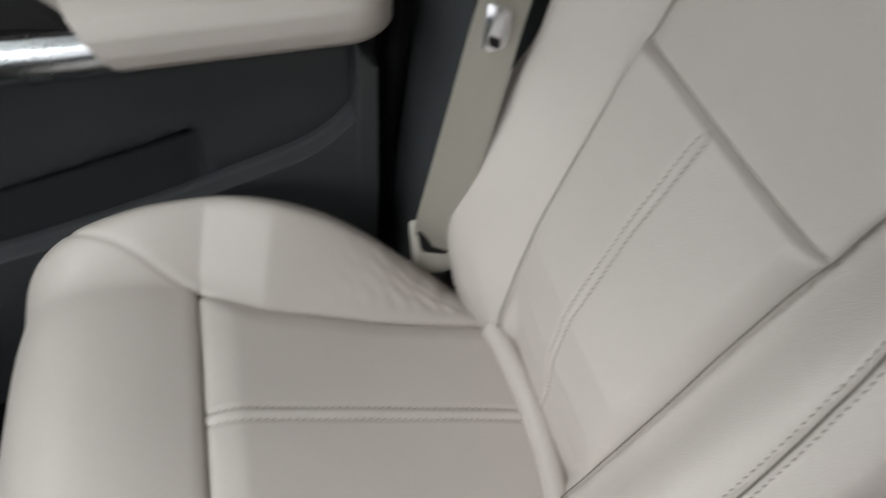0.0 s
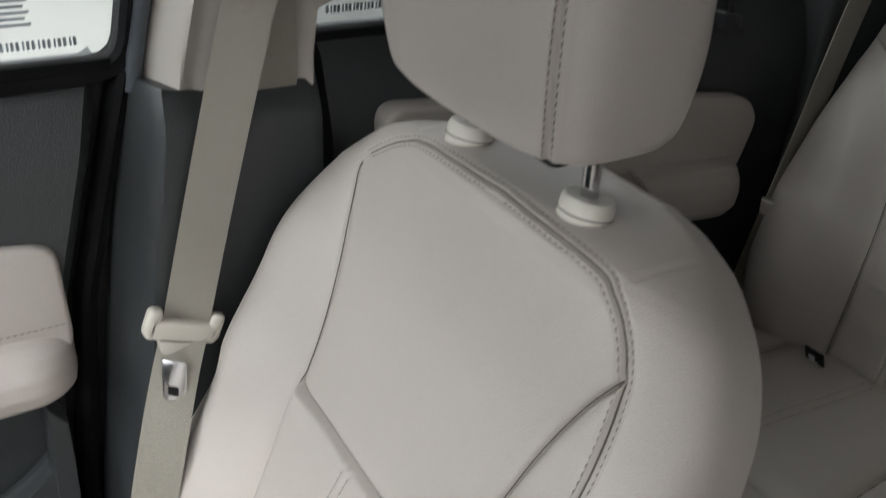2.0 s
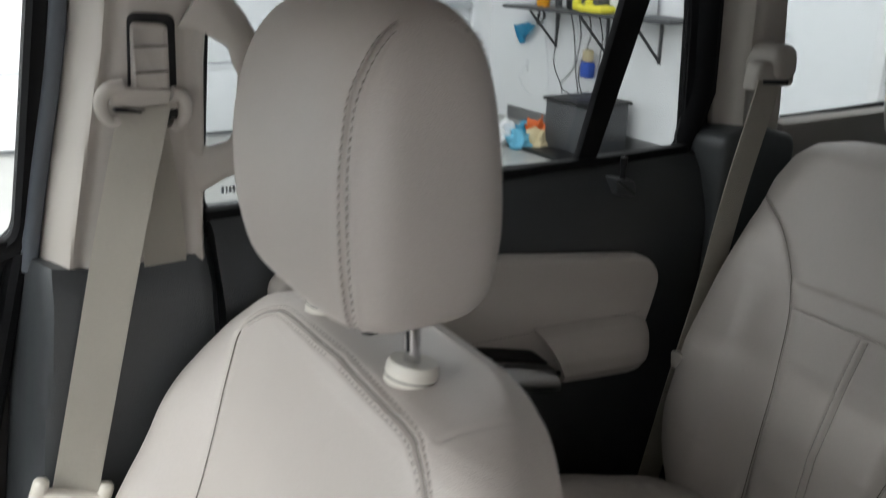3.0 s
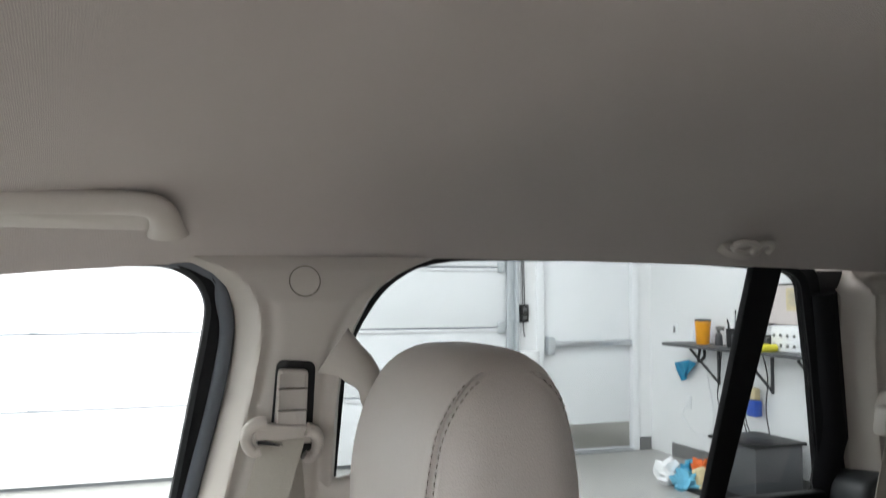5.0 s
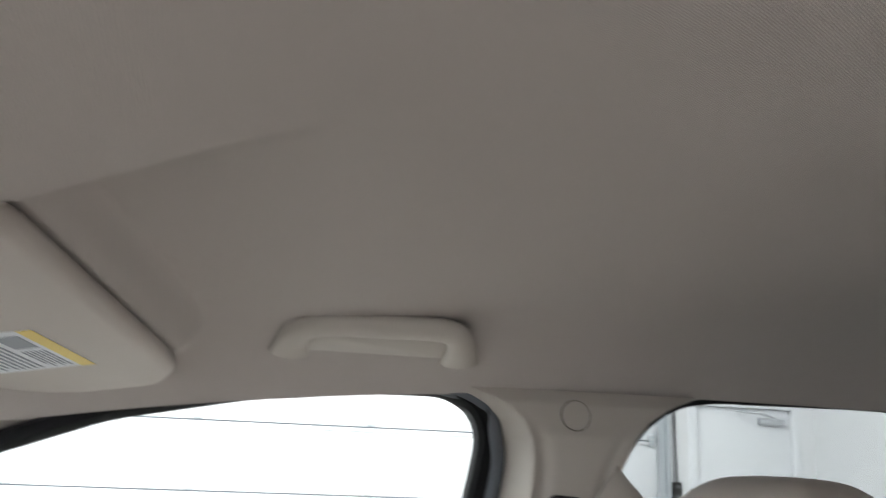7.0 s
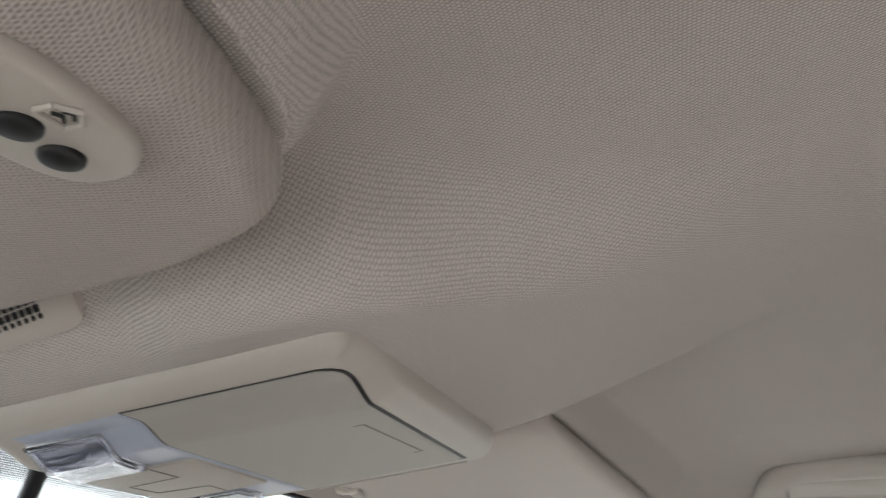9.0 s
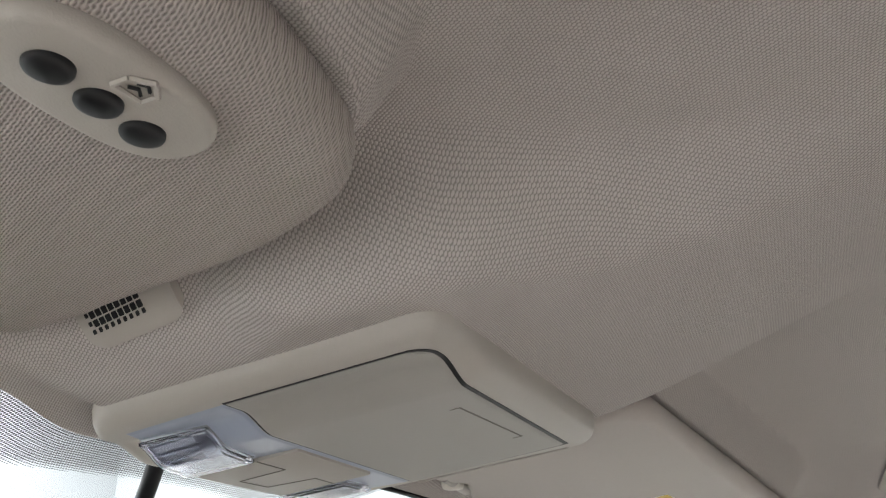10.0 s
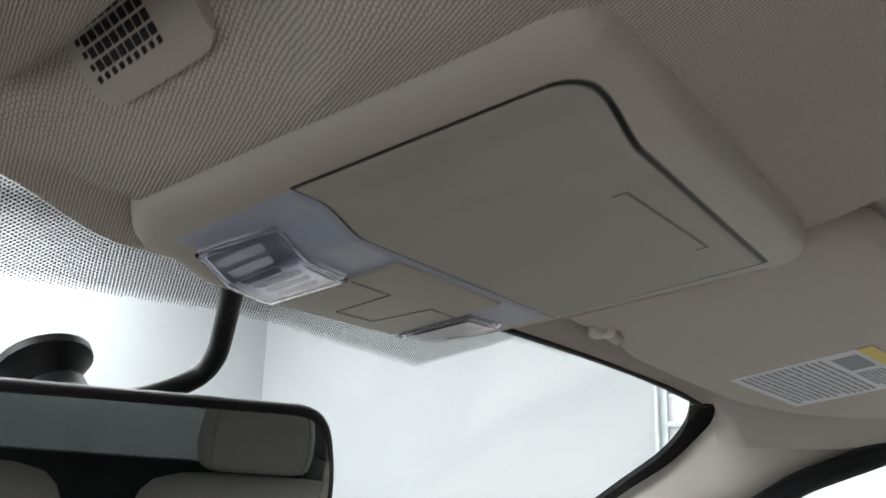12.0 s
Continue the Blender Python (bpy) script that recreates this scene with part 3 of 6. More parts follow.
# ---- car shell ----
# plans and undersides of the two sun visors
PV = [(0.165, 0.587), (0.18, 0.566), (0.54, 0.511), (0.60, 0.53), (0.637, 0.62), (0.62, 0.66), (0.575, 0.702), (0.50, 0.738), (0.40, 0.755), (0.32, 0.766), (0.285, 0.757), (0.262, 0.745), (0.245, 0.766), (0.20, 0.768), (0.178, 0.75)]
DV = [(-0.50, 0.56), (-0.48, 0.544), (-0.318, 0.544), (-0.285, 0.5475), (-0.255, 0.552), (-0.236, 0.557), (-0.218, 0.571), (-0.199, 0.609), (-0.190, 0.645), (-0.184, 0.685), (-0.174, 0.735), (-0.170, 0.766), (-0.19, 0.782), (-0.46, 0.77), (-0.50, 0.73)]


def pvz(x, y):
    return 1.610 - 0.12 * (x - 0.145) - 0.08 * (y - 0.561)


def dvz(x, y):
    return 1.592 - 0.02 * (y - 0.6) + 0.03 * (x + 0.25)


def inside(x, y, loop):
    """Which points lie within a closed outline."""
    hit = np.zeros(np.broadcast(x, y).shape, bool)
    for (ax, ay), (bx, by) in zip(loop, loop[1:] + loop[:1]):
        if ay != by:
            hit ^= ((ay > y) != (by > y)) & (x < (bx - ax) * (y - ay) / (by - ay) + ax)
    return hit


def roof_z(x, y):
    """Height of the headliner: a gentle dome, a lower pad that carries the console, recesses over the visors."""
    ax, y = np.abs(x), np.asarray(y)
    z = 1.682 - 0.13 * ax ** 2 - 2.35 * np.maximum(0, ax - 0.5) ** 2 - np.where(y > 0, 0.125 * y ** 2, 0.02 * y ** 2) + 0.004 * ss(0.1, -0.1, y)
    z = z + 0.014 * ss(0.36, 0.50, y) * ss(0.12, 0.2, ax) * ss(0.60, 0.5, ax) * ss(0.80, 0.76, y)
    z = z - 0.024 * ss(0.762, 0.80, y) * ss(0.52, 0.38, ax) + 0.022 * ss(0.42, 0.60, ax) * ss(0.66, 0.80, y)
    sx = np.asarray(x)

    def soft(xs, ys):
        return sum(np.interp(y + e, xs, ys) for e in (-0.02, -0.01, 0.0, 0.01, 0.02)) / 5

    zp = soft([0.24, 0.30, 0.36, 0.40, 0.44, 0.48, 0.52, 0.555, 0.59, 0.65, 0.71, 0.80, 0.9], [1.675, 1.669, 1.657, 1.647, 1.635, 1.621, 1.609, 1.601, 1.595, 1.587, 1.580, 1.569, 1.557])
    x0 = soft([0.24, 0.36, 0.44, 0.50, 0.56, 0.60, 0.9], [-0.05, 0.02, 0.066, 0.08, 0.105, 0.118, 0.118])
    x1 = soft([0.24, 0.36, 0.44, 0.50, 0.56, 0.62, 0.75, 0.9], [0.24, 0.17, 0.125, 0.135, 0.165, 0.18, 0.20, 0.2])
    near = np.where(sx < 0, ss(0.52, 0.58, y) * ss(0.685, 0.650, y), 0.0)
    x0, x1 = x0 + 0.018 * near, x1 + 0.012 * near
    m = 1 - ss(0.0, 1.0, (ax - x0) / (x1 - x0))
    z = z + m * (np.minimum(zp, z) - z)
    # the cloth comes down to each visor, which nearly touches it
    for loop, low, thick, reach in ((PV, pvz, 0.020, 0.022), (DV, dvz, 0.024, 0.022)):
        far = line_dist(sx, y, loop + loop[:1])
        within = inside(sx, y, loop)
        rest = low(sx, y) + thick + 0.002
        near = np.where(within, 1.0, 0.92 * ss(reach, 0.0, far)) * ss(0.72, 0.67, y) * ss(0.60, 0.54, ax)
        z = z + near * (np.minimum(z, rest) - z)
    # the front edge meets the glass
    e = ss(0.770, 0.797, y) * ss(0.66, 0.62, ax)
    z = z + e * (1.5690 - 0.60 * (y - 0.81) - 0.02 * (ax / 0.64) ** 4 - z)
    # a shallow raised field over the rear seats
    return z + 0.004 * ss(0.30, 0.0, np.abs(y - 0.12)) * ss(0.55, 0.35, ax) + 0.009 * ss(0.34, 0.22, ax) * ss(0.14, 0.03, y)


def header_y(x):
    return 0.797 + 0.016 * ss(0.17, 0.09, np.abs(x))


# headliner: rows run from the windscreen header to the tailgate
us = np.unique(np.round(np.r_[np.linspace(-0.648, 0.648, 190), np.linspace(-0.33, -0.15, 110)], 5))
vs = np.unique(np.round(np.r_[np.linspace(0, 0.30, 130), np.linspace(0.036, 0.106, 100), np.linspace(0.303, 0.42, 30), np.linspace(0.43, 1, 40)], 6))
YF_ = np.array([float(header_y(min(abs(u), 0.64))) for u in us])
YY = YF_[:, None] + (-1.75 - YF_[:, None]) * vs[None, :]
ZZ = roof_z(np.broadcast_to(us[:, None], YY.shape), YY)
AT = {(float(u), float(w)): (i, j) for i, u in enumerate(us) for j, w in enumerate(vs)}


def liner(u, w):
    i, j = AT[(float(u), float(w))]
    return (u, YY[i, j], ZZ[i, j])


v, f = slab(liner, us, vs, (0, 0, 0.012))
mesh_part("ceiling_headliner", v, f, LINER, None, "beige woven cloth headliner, gently moulded", "headliner", kind="structure")
part("ceiling_roof_skin", box(-0.66, 0.66, -1.85, 0.80, 1.70, 1.72, bevel=0.008), BLACK, None, "dark metal roof skin over the headliner", "roof", kind="structure")
part("floor_carpet", box(-0.76, 0.76, -1.9, 1.3, 0.36, 0.40), CARPET, None, "black carpet on the car floor", "carpet", kind="structure")
part("wall_tailgate", prism([(-0.72, 0.4), (0.72, 0.4), (0.72, 1.2), (-0.72, 1.2)], lambda u, w: (u, -1.78, w), lambda u, w: (u, -1.84, w)), DARK, None, "dark tailgate trim", "tailgate", kind="structure")
part("wall_dash", prism([(-0.74, 0.4), (0.74, 0.4), (0.74, 1.16), (-0.74, 1.16)], lambda u, w: (u, 1.18, w), lambda u, w: (u, 1.26, w)), DARK, None, "plain charcoal dash wall", "dashboard", kind="structure")
part("wall_cowl", prism([(-0.74, 1.262), (0.74, 1.262), (0.74, 1.7), (-0.74, 1.7)], lambda u, w: (u, w, 1.1), lambda u, w: (u, w, 1.06)), BLACK, None, "black scuttle panel below the windscreen", "scuttle", kind="structure")
# unseen bonnet, nose and wings, added to block floor bounce from the headliner
v, f = slab(lambda a, b: ((0.78 - 0.10 * b ** 3) * a, 1.66 + 1.05 * b, 1.10 - 0.16 * b - 0.10 * b ** 6 - 0.05 * a ** 4), np.linspace(-1, 1, 25), np.linspace(0, 1, 25), (0, 0, -0.02))
mesh_part("wall_bonnet", v, f, BODY, None, "unseen dark bonnet, added to keep floor light off the headliner", "bonnet", kind="structure")
part("wall_nose", box(-0.68, 0.68, 2.60, 2.70, 0.3, 0.84, bevel=0.03), BODY, None, "unseen dark car nose, added below the bonnet", "car nose", kind="structure")
for sg in (1, -1):
    part("wall_wing", box(*sorted((sg * 0.74, sg * 0.79)), 1.31, 2.55, 0.35, 1.0, bevel=0.02), BODY, None, "unseen dark front wing, added beside the bonnet", "wing", kind="structure")
# driver's side behind the front door
part("wall_driver_rear", box(-0.78, -0.72, -1.84, -0.05, 0.4, 1.22, bevel=0.01), DARK, None, "plain charcoal rear side trim", "side trim", kind="structure")
part("wall_driver_pillar", prism([(0.05, 0.4), (-0.1, 0.4), (-0.1, 1.585), (0.05, 1.585)], lambda y, z: (-0.70 + 0.22 * max(0, z - 1.23), y, z), lambda y, z: (-0.76 + 0.22 * max(0, z - 1.23), y, z), bevel=0.01), BEIGE, None, "plain beige centre pillar trim", "pillar", kind="structure")
part("wall_driver_door", box(-0.78, -0.72, 0.052, 1.2, 0.46, 1.20, bevel=0.01), DARK, None, "plain charcoal driver's door panel", "car door", kind="structure")
part("wall_driver_sill", box(-0.78, -0.72, -0.05, 1.26, 0.3, 0.46, bevel=0.01), DARK, None, "plain charcoal sill", "sill", kind="structure")
# passenger side outer skin below the glass
part("wall_passenger_skin", box(0.80, 0.83, -1.84, 1.3, 0.3, 1.19, bevel=0.01), BLACK, None, "dark outer door skin", "door skin", kind="structure")

# windscreen and its trim
WS_S = 0.60


def screen(x, d):
    """A point of the windscreen, d metres ahead of the header."""
    y = float(header_y(x)) + d
    return (x, y, 1.572 - WS_S * (y - 0.81) - 0.02 * (abs(x) / 0.64) ** 4)


wsn = thing("window_windscreen", (0, 0.9, 1.5), "laminated windscreen with a dotted black border", "windscreen", kind="structure")
v, f = slab(lambda a, b: screen(a * (0.70 + 0.07 * b), b * 0.82), np.linspace(-1, 1, 41), np.linspace(-0.02, 1, 16), (0, 0.004, 0.005))
g = mesh_part("pane", v, f, GLASS, wsn)
# solid black border along header and pillars
edge = [np.array(screen(x, 0.001)) + (0, 0, -0.0015) for x in np.linspace(0.17, 0.603, 41)]
v, f = sweep(edge, [(-0.0035, -0.0015), (0.0035, -0.0015), (0.0035, 0.0015), (-0.0035, 0.0015)])
mesh_part("header_seal", v, f, RUBBER, wsn)
for sg in (1, -1):
    path = [(0.594, 0.799, 1.5655), (0.612, 0.801, 1.562), (0.642, 0.821, 1.543), (0.665, 0.867, 1.510), (0.695, 0.951, 1.465), (0.728, 1.15, 1.34), (0.745, 1.42, 1.16)]
    pp = smooth_path([(sg * a, b, c) for a, b, c in path], 8)
    v, f = sweep(pp, lambda t: [(-0.013 * min(1, 0.3 + 8 * t), -0.003), (0.013 * min(1, 0.3 + 8 * t), -0.003), (0.013 * min(1, 0.3 + 8 * t), 0.003), (-0.013 * min(1, 0.3 + 8 * t), 0.003)])
    mesh_part("pillar_seal", v, f, RUBBER, wsn)
# dotted band
dots_v, dots_f = [], []
pitch = 0.00175
row = 0
d = 0.0
while d < 0.06:
    x = -0.30 + (0.5 * pitch if row % 2 else 0)
    while x < 0.30:
        lim = np.interp(abs(x), [0, 0.03, 0.08, 0.156, 0.185, 0.215, 0.30], [0.836, 0.837, 0.841, 0.845, 0.826, 0.805, 0.803]) - float(header_y(x))
        if d < lim:
            r = 0.00080 * min(1.0, 0.55 + (lim - d) / 0.012)
            c = np.array(screen(x, d)) + np.array((0, -0.0006, -0.0012))
            i = len(dots_v)
            for k in range(6):
                a = k * math.pi / 3
                dd = r * math.sin(a)
                dots_v.append(c + np.array((r * math.cos(a), dd * 0.857, -dd * 0.514)))
            dots_f.append(tuple(range(i, i + 6)))
        x += pitch
    d += pitch * 0.866
    row += 1
mesh_part("dot_band", dots_v, dots_f, FRIT, wsn, "fine black ceramic dots", kind="stuff")

# front pillar trim, passenger and driver
for sg in (1, -1):
    o = thing("pillar_front", (sg * 0.68, 0.9, 1.3), "smooth beige front pillar trim", "pillar trim", kind="structure")
    inner = smooth_path([(0.604, 0.780, 1.570), (0.648, 0.810, 1.543), (0.676, 0.86, 1.507), (0.707, 0.945, 1.461), (0.736, 1.15, 1.335), (0.75, 1.40, 1.16)], 8)
    outer = smooth_path([(0.672, 0.64, 1.535), (0.698, 0.68, 1.512), (0.708, 0.74, 1.478), (0.718, 0.82, 1.43), (0.728, 1.0, 1.30), (0.738, 1.15, 1.18)], 8)

    def trim(u, w, A=inner, B=outer):
        k = min(int(round(u * (len(A) - 1))), len(A) - 1)
        p = A[k] + (B[k] - A[k]) * w
        bulge = 0.022 * math.sin(math.pi * w) ** 0.7 * float(ss(0.0, 0.22, u))
        return (sg * (p[0] - bulge * 0.8), p[1] - bulge * 0.3, p[2] - bulge * 0.6)

    v, f = slab(trim, np.linspace(0, 1, 36), np.linspace(0, 1, 14), (sg * 0.012, 0.01, 0.012))
    mesh_part("cover", v, f, BEIGE, o)
    v, f = sweep([np.array(trim(0.012, w)) + (0, 0, -0.0004) for w in np.linspace(0.02, 0.98, 30)], circle(0.0011, 6))
    mesh_part("shut_line", v, f, SEAM, o, "dark joint against the headliner")


# side window openings on the passenger side: outlines in (y, z)
FW = [(0.942, 1.303), (0.843, 1.403), (0.722, 1.476), (0.588, 1.525), (0.447, 1.553), (0.307, 1.567), (0.228, 1.568), (0.198, 1.552), (0.186, 1.526), (0.190, 1.49), (0.217, 1.321), (0.232, 1.232), (0.3, 1.229), (1.0, 1.215), (1.06, 1.22)]
RW = [(0.03, 1.233), (0.022, 1.456), (0.010, 1.495), (-0.018, 1.542), (-0.056, 1.569), (-0.108, 1.578), (-0.298, 1.580), (-0.467, 1.577), (-0.610, 1.570), (-0.637, 1.556), (-0.681, 1.419), (-0.728, 1.25), (-0.722, 1.229), (-0.534, 1.231), (-0.313, 1.239)]
QW = [(-0.925, 1.262), (-0.875, 1.40), (-0.825, 1.520), (-0.840, 1.540), (-0.98, 1.515), (-1.30, 1.50), (-1.40, 1.47), (-1.447, 1.293), (-1.426, 1.268)]


def side(z):
    """The side glass leans inwards above the belt line."""
    return 0.742 - 0.22 * max(0.0, float(z) - 1.23)


def seal_band(name, loop, parent, out, x_in, x_out, mat, grow_x=0.0):
    """A closed band round an opening, out metres wide, away from the opening."""
    P = [np.array(p) for p in round_loop(loop, 0.02, 3)]
    c = sum(P) / len(P)
    n = len(P)
    area2 = sum(P[i][0] * P[(i + 1) % n][1] - P[(i + 1) % n][0] * P[i][1] for i in range(n))
    verts, faces = [], []
    for i in range(n):
        t = P[(i + 1) % n] - P[i - 1]
        t = t / max(np.linalg.norm(t), 1e-9)
        nrm = np.array((t[1], -t[0])) * (1 if area2 > 0 else -1)
        a, b = P[i], P[i] + nrm * out
        m = (a + b) / 2
        verts += [(q + side(p[1]) - 0.742, *p) for q, p in ((x_out, a), (x_in + 0.006, a), (x_in, a + nrm * out * 0.25), (x_in + 0.002, m), (x_in, a + nrm * out * 0.8), (x_in + 0.008, b), (x_out, b))]
    for i in range(n):
        for j in range(7):
            k = (i + 1) % n
            faces.append((i * 7 + j, i * 7 + (j + 1) % 7, k * 7 + (j + 1) % 7, k * 7 + j))
    return mesh_part(name, verts, faces, mat, parent)


def pane(parent, loop, x0=0.742, name="pane", mat=GLASS):
    g = part(name, prism(round_loop(loop, 0.02, 3), lambda y, z: (x0 + side(z) - 0.742, y, z), lambda y, z: (x0 + side(z) - 0.738, y, z)), mat, parent)
    return g


# centre pillar: lofted over height between the two window edges
def lerp_tab(z, tab):
    return np.interp(z, [t[0] for t in tab], [t[1] for t in tab])


YF = [(1.17, 0.220), (1.205, 0.211), (1.27, 0.198), (1.34, 0.183), (1.432, 0.163), (1.475, 0.157), (1.497, 0.155), (1.523, 0.158), (1.545, 0.168), (1.560, 0.184), (1.570, 0.205), (1.576, 0.222), (1.580, 0.236)]
YR = [(1.17, 0.038), (1.233, 0.037), (1.32, 0.034), (1.416, 0.033), (1.456, 0.030), (1.495, 0.018), (1.53, 0.0), (1.548, -0.018), (1.562, -0.040), (1.572, -0.062), (1.580, -0.085)]
DEEP = [(1.17, 0.062), (1.46, 0.060), (1.53, 0.050), (1.565, 0.036), (1.585, 0.022)]
bp = thing("pillar_centre", (0.7, 0.12, 1.2), "beige centre pillar trim over a charcoal lower cover", "pillar trim", kind="structure")


def pillar(z, w):
    """A bright bevelled facet along the front edge, a shallow channel, a flat face and a raised rear rim."""
    a, b, d = lerp_tab(z, YF), lerp_tab(z, YR), lerp_tab(z, DEEP)
    y = a + (b - a) * w
    e0, e1 = a - y, y - b
    low = ss(1.56, 1.50, z)
    x = side(z) - 0.016 - (d - 0.016) * min(1.0, e0 / 0.024) ** 0.85
    x += low * (0.005 * math.exp(-((e0 - 0.036) / 0.008) ** 2) - 0.002 * math.exp(-((e0 - 0.022) / 0.006) ** 2))
    x += 0.04 * (1 - ss(0.0, 0.014, e1)) + low * (0.003 * math.exp(-((e1 - 0.028) / 0.006) ** 2) - 0.005 * math.exp(-((e1 - 0.014) / 0.007) ** 2))
    return (x, y, z)


v, f = slab(pillar, np.r_[np.linspace(1.178, 1.50, 40), np.linspace(1.505, 1.580, 30)], np.linspace(0, 1, 60), (0.02, 0, 0))
mesh_part("upper_cover", v, f, BEIGE, bp, "beige moulded pillar cover")


def lower(z, w):
    a, b = 0.230 + (1.22 - z) * 0.165, 0.030
    y = a + (b - a) * w
    e0, e1 = w * (a - b), (1 - w) * (a - b)
    x = 0.662 + 0.07 * (1 - ss(0, 0.03, e0)) + 0.05 * (1 - ss(0, 0.02, e1)) + 0.02 * ss(1.17, 1.215, z) - 0.02 * ss(1.0, 0.5, z)
    return (x, y, z + (0.010 * ss(0.6, 0.95, 1 - w) if z > 1.19 else 0))


v, f = slab(lower, np.linspace(0.42, 1.205, 60), np.linspace(0, 1, 36), (0.03, 0, 0))
mesh_part("lower_cover", v, f, DARK, bp, "charcoal lower pillar cover")
v, f = sweep(smooth_path([(side(z) - 0.016, lerp_tab(z, YF) + 0.009, z) for z in (1.20, 1.25, 1.32, 1.40, 1.46, 1.50, 1.526)] + [(0.660, 0.176, 1.552), (0.656, 0.198, 1.568), (0.654, 0.25, 1.580)], 5), circle(0.009, 12), up=(1, 0, 0))
mesh_part("door_opening_seal", v, f, LIT_RUBBER, bp, "tubular rubber seal, lit sheen in its grey")
# round cap, height adjuster, belt guide
cap_at = (side(1.552) - float(lerp_tab(1.552, DEEP)) - 0.0012, 0.084, 1.552)
v, f = lathe([(0.0165, -0.004), (0.0165, 0.0012), (0.0158, 0.002), (0.001, 0.0024)], 28, cap_at, pose(0, 0, 0, 0, -80, 0))
mesh_part("screw_cap", v, f, BEIGE, bp, "round beige screw cap")
v, f = lathe([(0.0176, -0.004), (0.0176, 0.0006), (0.0166, 0.0006)], 28, cap_at, pose(0, 0, 0, 0, -80, 0))
mesh_part("cap_gap", v, f, SEAM, bp)


def on_pillar(n):
    """Points n metres inside the leaning glass."""
    return lambda y, z: (side(z) - n, y, z)


slot = round_loop([(0.119, 1.355), (0.071, 1.352), (0.071, 1.463), (0.114, 1.466)], 0.010, 4)
part("adjuster_slot", prism(slot, on_pillar(0.0625), on_pillar(0.05), bevel=0.001), BLACK, bp, "dark recess round the height adjuster")
knob = round_loop([(0.115, 1.379), (0.0815, 1.377), (0.0800, 1.455), (0.1125, 1.457)], 0.006, 4)
kb = part("height_adjuster", prism(knob, lambda y, z: (side(z) - 0.082 + 0.010 * ss(1.425, 1.46, z), y, z), on_pillar(0.056), bevel=0.005, seg=4), BEIGE, bp, "beige belt height adjuster")
for z in (1.411, 1.435):
    x = side(z) - 0.0823 + 0.010 * float(ss(1.425, 1.46, z))
    part("groove", box(x, x + 0.008, 0.0815, 0.1135, z - 0.0006, z + 0.0006), SEAM, kb)
guide = round_loop([(0.138, 1.402), (0.126, 1.4015), (0.122, 1.398), (0.076, 1.394), (0.070, 1.392), (0.071, 1.374), (0.094, 1.373), (0.137, 1.379)], 0.005, 4)
gd = part("belt_guide", prism(guide, on_pillar(0.083), on_pillar(0.068), bevel=0.004, seg=3), BEIGE, bp, "beige belt guide with rounded ears")
for ear in ([(0.126, 1.399), (0.138, 1.398), (0.1455, 1.390), (0.1455, 1.377), (0.1385, 1.368), (0.131, 1.369)], [(0.082, 1.390), (0.074, 1.387), (0.069, 1.378), (0.070, 1.365), (0.077, 1.358), (0.083, 1.361)]):
    v, f = sweep(smooth_path([(side(z) - 0.084, y, z) for y, z in ear], 6), lambda t: circle(0.0078 - 0.0022 * t, 12), up=(1, 0, 0))
    mesh_part("ear", v, f, BEIGE, gd)
part("slot", prism([(0.134, 1.380), (0.083, 1.374), (0.083, 1.3695), (0.134, 1.3755)], on_pillar(0.0836), on_pillar(0.07)), BLACK, gd, "dark belt slot")
# grab handle on the rear of the pillar, with faint finger waves
grip = smooth_path([(0.060, 0.052, 1.476), (0.068, 0.030, 1.460), (0.075, 0.010, 1.437), (0.077, 0.0005, 1.408), (0.077, -0.0015, 1.375), (0.076, 0.002, 1.340), (0.072, 0.016, 1.318), (0.064, 0.036, 1.308), (0.056, 0.054, 1.305)], 6)
v, f = sweep([(side(z) - n, y, z) for n, y, z in grip], lambda t: circle(0.0165 + 0.014 * abs(2 * t - 1) ** 4 + 0.0012 * math.cos(t * 40) * float(ss(0.5, 0.3, abs(t - 0.5))), 18, 0.010), up=(1, 0, 0))
mesh_part("pillar_grab_handle", v, f, BEIGE, bp, "beige curved grab handle")
# rear pillar
cp = thing("pillar_rear", (0.7, -0.82, 1.2), "beige rear pillar trim over a charcoal lower cover", "pillar trim", kind="structure")
YF2 = [(1.24, -0.782), (1.29, -0.762), (1.38, -0.735), (1.46, -0.715), (1.54, -0.700), (1.56, -0.696), (1.580, -0.690)]
YR2 = [(1.24, -0.895), (1.295, -0.879), (1.37, -0.851), (1.53, -0.790), (1.55, -0.81), (1.580, -0.88)]


def pillar2(z, w):
    a, b = lerp_tab(z, YF2), lerp_tab(z, YR2)
    e = min(w, 1 - w) * (a - b)
    return (side(z) - 0.062 + 0.045 * (1 - ss(0, 0.02, e)) + 0.048 * ss(1.53, 1.575, z) + 0.004 * math.exp(-((w * (a - b) - 0.03) / 0.008) ** 2), a + (b - a) * w, z)


